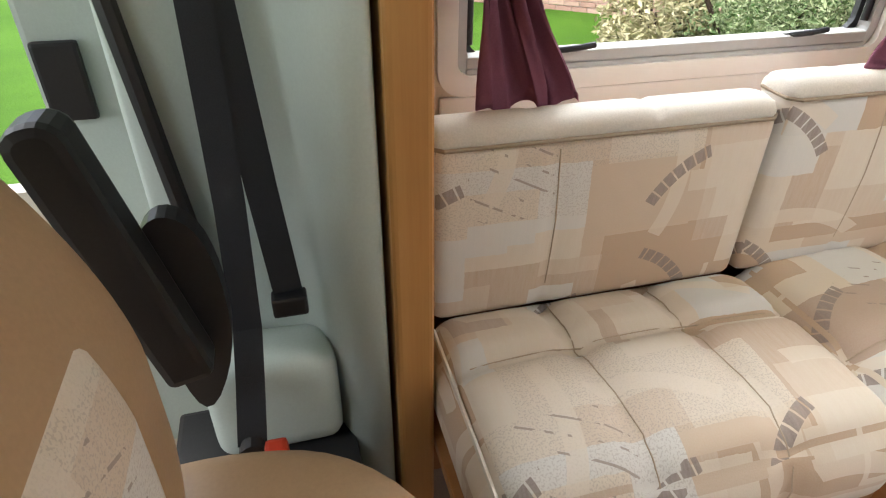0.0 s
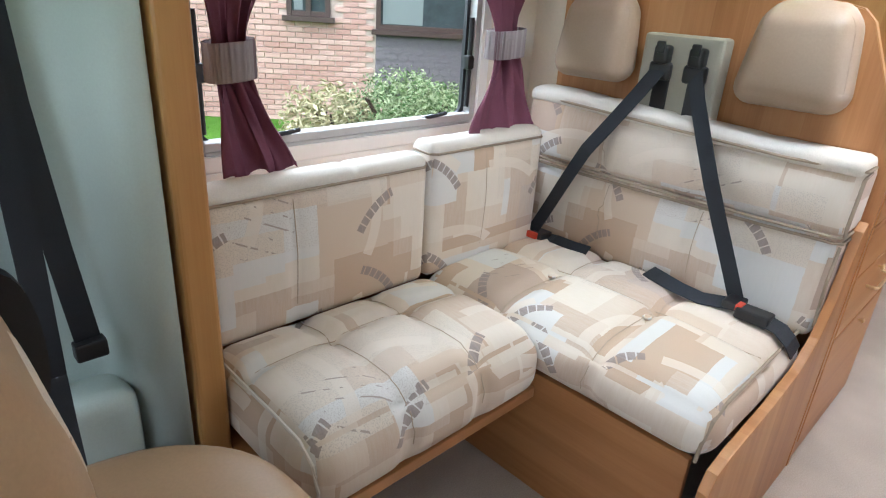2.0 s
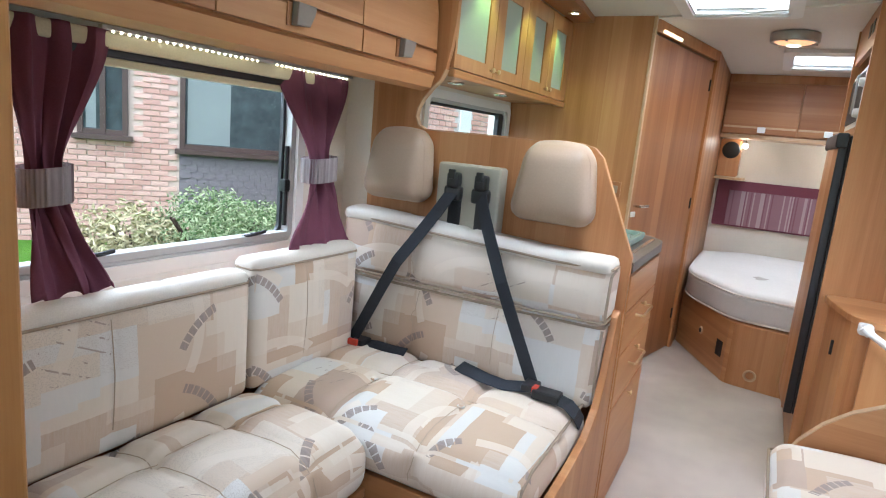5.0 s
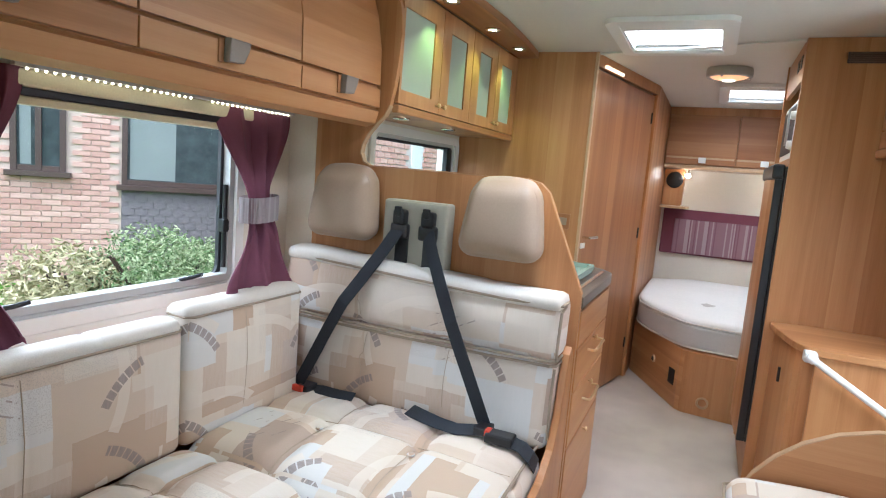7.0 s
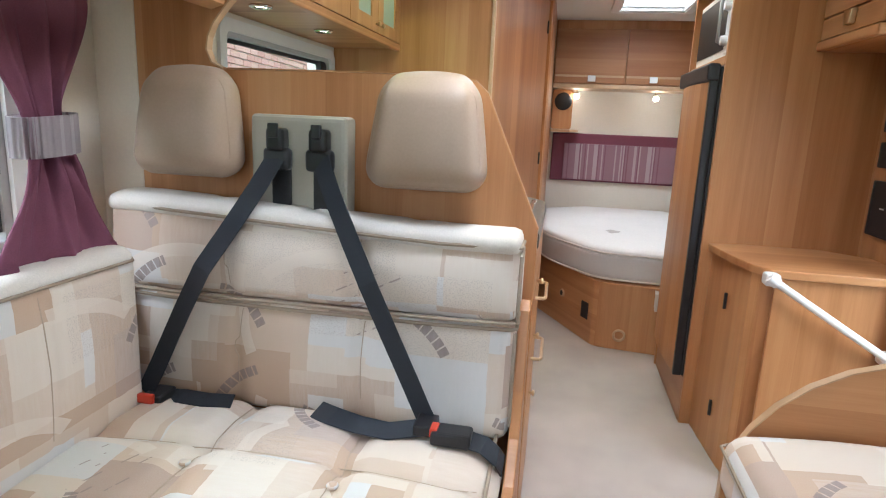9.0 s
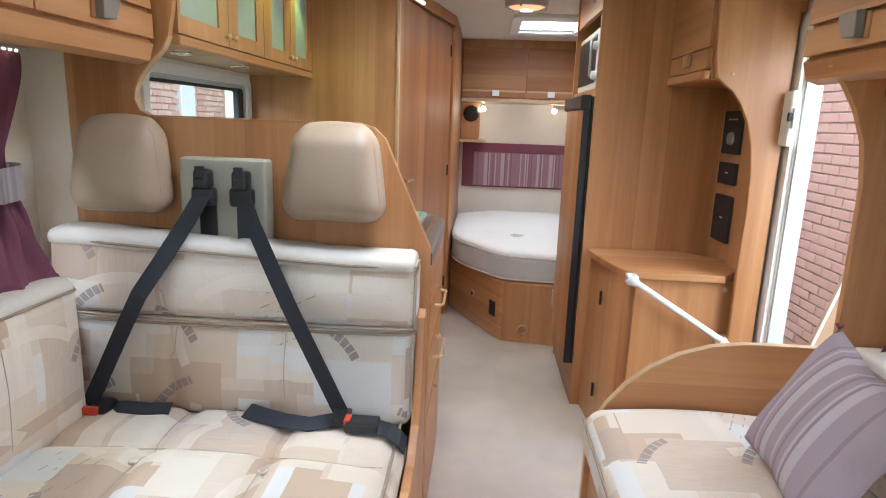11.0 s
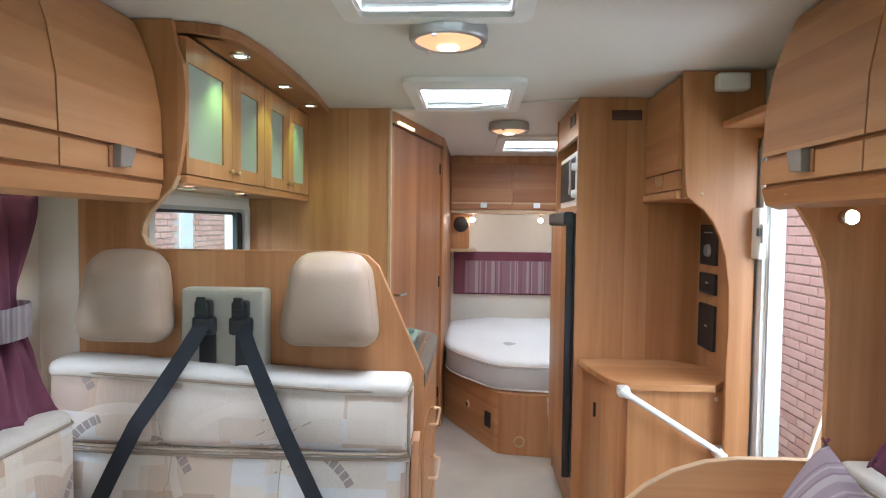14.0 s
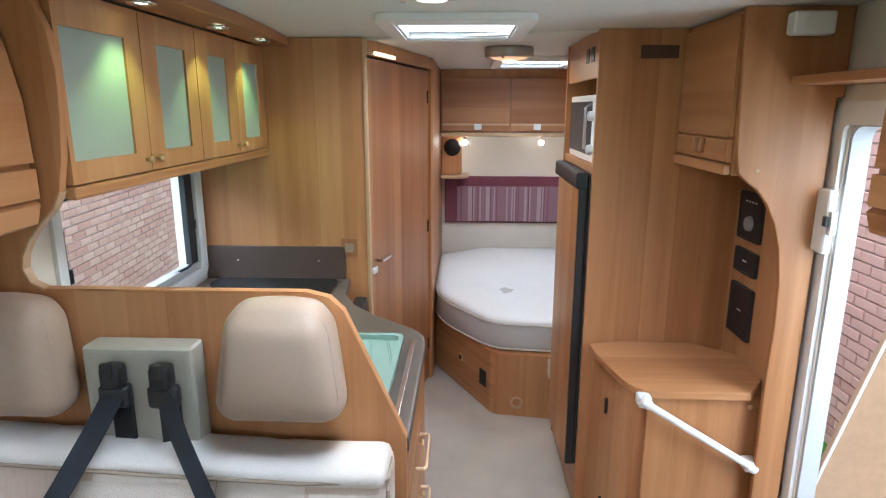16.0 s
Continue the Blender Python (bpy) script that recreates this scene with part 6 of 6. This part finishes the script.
for r in range(9):
    for k in range(18):
        s, z = -0.12 + 0.16 * k + (0.08 if r % 2 else 0), -0.24 + 0.095 * r
        if s + 0.15 > 2.75:
            continue
        if tile_mesh is None:
            bm = slab("y", [(0, 0.12), (0, 0.03), (0.03, 0.0), (0.12, 0.0), (0.15, 0.03), (0.15, 0.12)], -0.006, 0.006, 0)
            bmesh.ops.recalc_face_normals(bm, faces=bm.faces)
            tile_mesh = bpy.data.meshes.new("tile")
            bm.to_mesh(tile_mesh)
            bm.free()
            tile_mesh.materials.append(TILE)
        ob = new("tile", tile_mesh)
        ob.parent = hung
        e = Vector(HE).normalized()
        ob.location = Vector(HO) + e * s + Vector((e.y, -e.x, 0)) * 0.012 + Vector((0, 0, z)) - offset(hung)
        ob.rotation_euler = (radians(-6), 0, math.atan2(e.y, e.x))

# the wall behind the kitchen window
garage = thing("neighbour_wall", (6.0, 3.6, GROUND), "red brick neighbouring wall with a white window", "brick wall")
GO, GE = (4.35, 3.5, 0), (1, 0.12, 0)
part("wall", placed_box(GO, GE, 0, 7, -0.25, -0.012, GROUND, 3.2, 0), MORTAR, garage)
bricks(GO, GE, 0, 7, GROUND, 3.1, [(3.36, 3.82, 1.0, 1.7)], garage, BRICK_RED)
w = part("window", placed_box(GO, GE, 3.36, 3.82, -0.011, 0.01, 1.0, 1.7), WHITE, garage, "white-framed window")
part("pane", placed_box(GO, GE, 3.42, 3.76, 0.0105, 0.014, 1.06, 1.64), WHITE, w)

# the wall beside the entrance
side_house = thing("side_house_wall", (4.5, -2.2, GROUND), "red brick house wall close to the entrance", "brick wall")
SO, SE = (9.0, -2.45, 0), (-1, 0, 0)
part("wall", placed_box(SO, SE, 0, 7.0, -0.25, -0.012, GROUND, 3.2, 0), WHITE_MORTAR, side_house)
bricks(SO, SE, 0, 7.0, GROUND, 3.1, [], side_house, BRICK_RED, (3.6, 6.2, -0.1, 1.75))
leafdoor = thing("open_door_leaf", (3.0, -1.6, GROUND + 0.03), "pale wooden door leaf standing open outside", "door")
part("leaf", slab("x", [(-1.33, GROUND + 0.031), (-1.34, -0.2), (-1.40, 0.107), (-1.50, 0.45), (-1.60, 0.79), (-1.66, 0.95), (-1.74, 1.05), (-1.85, 1.08), (-2.05, 1.08), (-2.05, GROUND + 0.031)], 2.98, 3.02, 0.008), tinted("pale_door_laminate", (0.44, 0.285, 0.17), 0.45, grain=30), leafdoor)
part("edge_trim", tube([(2.975, -1.335, -0.2), (2.975, -1.395, 0.107), (2.975, -1.495, 0.45), (2.975, -1.595, 0.79), (2.975, -1.655, 0.95), (2.975, -1.735, 1.05), (2.975, -1.85, 1.08)], 0.007, 8), WHITE, leafdoor, "white edge trim", smooth=True)
part("kick_panel", bx(2.968, 2.979, -2.04, -1.42, GROUND + 0.06, -0.22, 0.003), WHITE, leafdoor, "white kick panel")

LEAVES = leaf_material("shrub_leaves", (0.07, 0.13, 0.04), (0.40, 0.45, 0.26))
STRAW = leaf_material("dry_grass_blades", (0.30, 0.27, 0.14), (0.52, 0.47, 0.30))


def shrub(place, rx, ry, rz, count, size, material, label, seed):
    ob = thing("shrub", place, label, "shrub", "garden shrubs")
    rng = random.Random(seed)
    verts, faces = [], []
    lumps = [(rng.uniform(-0.6, 0.6), rng.uniform(-0.6, 0.6), rng.uniform(0.25, 0.8), rng.uniform(0.25, 0.5)) for _ in range(14)]
    for _ in range(count):
        lx, ly, lz, lr = rng.choice(lumps)
        d = Vector((rng.gauss(0, 1), rng.gauss(0, 1), rng.gauss(0, 1))).normalized() * lr * rng.uniform(0.6, 1.05)
        c = Vector(((lx + d.x) * rx, (ly + d.y) * ry, max(0.02, (lz + d.z * 0.8)) * rz))
        a = Vector((rng.gauss(0, 1), rng.gauss(0, 1), rng.gauss(0, 0.7))).normalized()
        b = a.cross(Vector((rng.gauss(0, 1), rng.gauss(0, 1), rng.gauss(0, 1)))).normalized()
        n_ = a.cross(b) * size * 0.12
        l, w = size * rng.uniform(0.6, 1.3), size * rng.uniform(0.25, 0.5)
        k = len(verts)
        verts += [c - a * l / 2, c + b * w / 2 + n_, c + a * l / 2, c - b * w / 2 + n_]
        faces += [(k, k + 1, k + 2), (k, k + 2, k + 3)]
    me = bpy.data.meshes.new("foliage")
    me.from_pydata(verts, [], faces)
    me.materials.append(material)
    f = new("foliage", me)
    f.parent = ob
    tagged(f, kind="stuff")
    stems = []
    for k in range(9):
        t = rng.uniform(0, 6.28)
        tip = Vector((math.cos(t) * rx * 0.5, math.sin(t) * ry * 0.5, rz * 0.8))
        stems.append(tube([Vector(place), Vector(place) + tip * 0.5 + Vector((0, 0, 0.05)), Vector(place) + tip], 0.012, 5))
    part("stems", joined(*stems), BROWN, ob)


shrub((4.22, 4.75, GROUND), 1.0, 0.95, 1.12, 11000, 0.06, LEAVES, "green garden shrub with small pale leaves", 3)
shrub((5.1, 4.75, GROUND), 0.85, 0.85, 0.95, 7500, 0.055, LEAVES, "low green garden shrub beside the house", 8)
shrub((3.66, 5.30, GROUND), 0.55, 0.55, 0.9, 4500, 0.09, STRAW, "straw-coloured tall grass clump", 5)
shrub((1.9, 9.3, GROUND), 0.9, 0.9, 2.0, 8000, 0.06, LEAVES, "tall dark green shrub by the house wall", 11)
hedge = shrub((-1.5, 14.0, GROUND), 4.0, 1.0, 2.8, 12000, 0.10, LEAVES, "tall leafy hedge at the garden edge", 12)
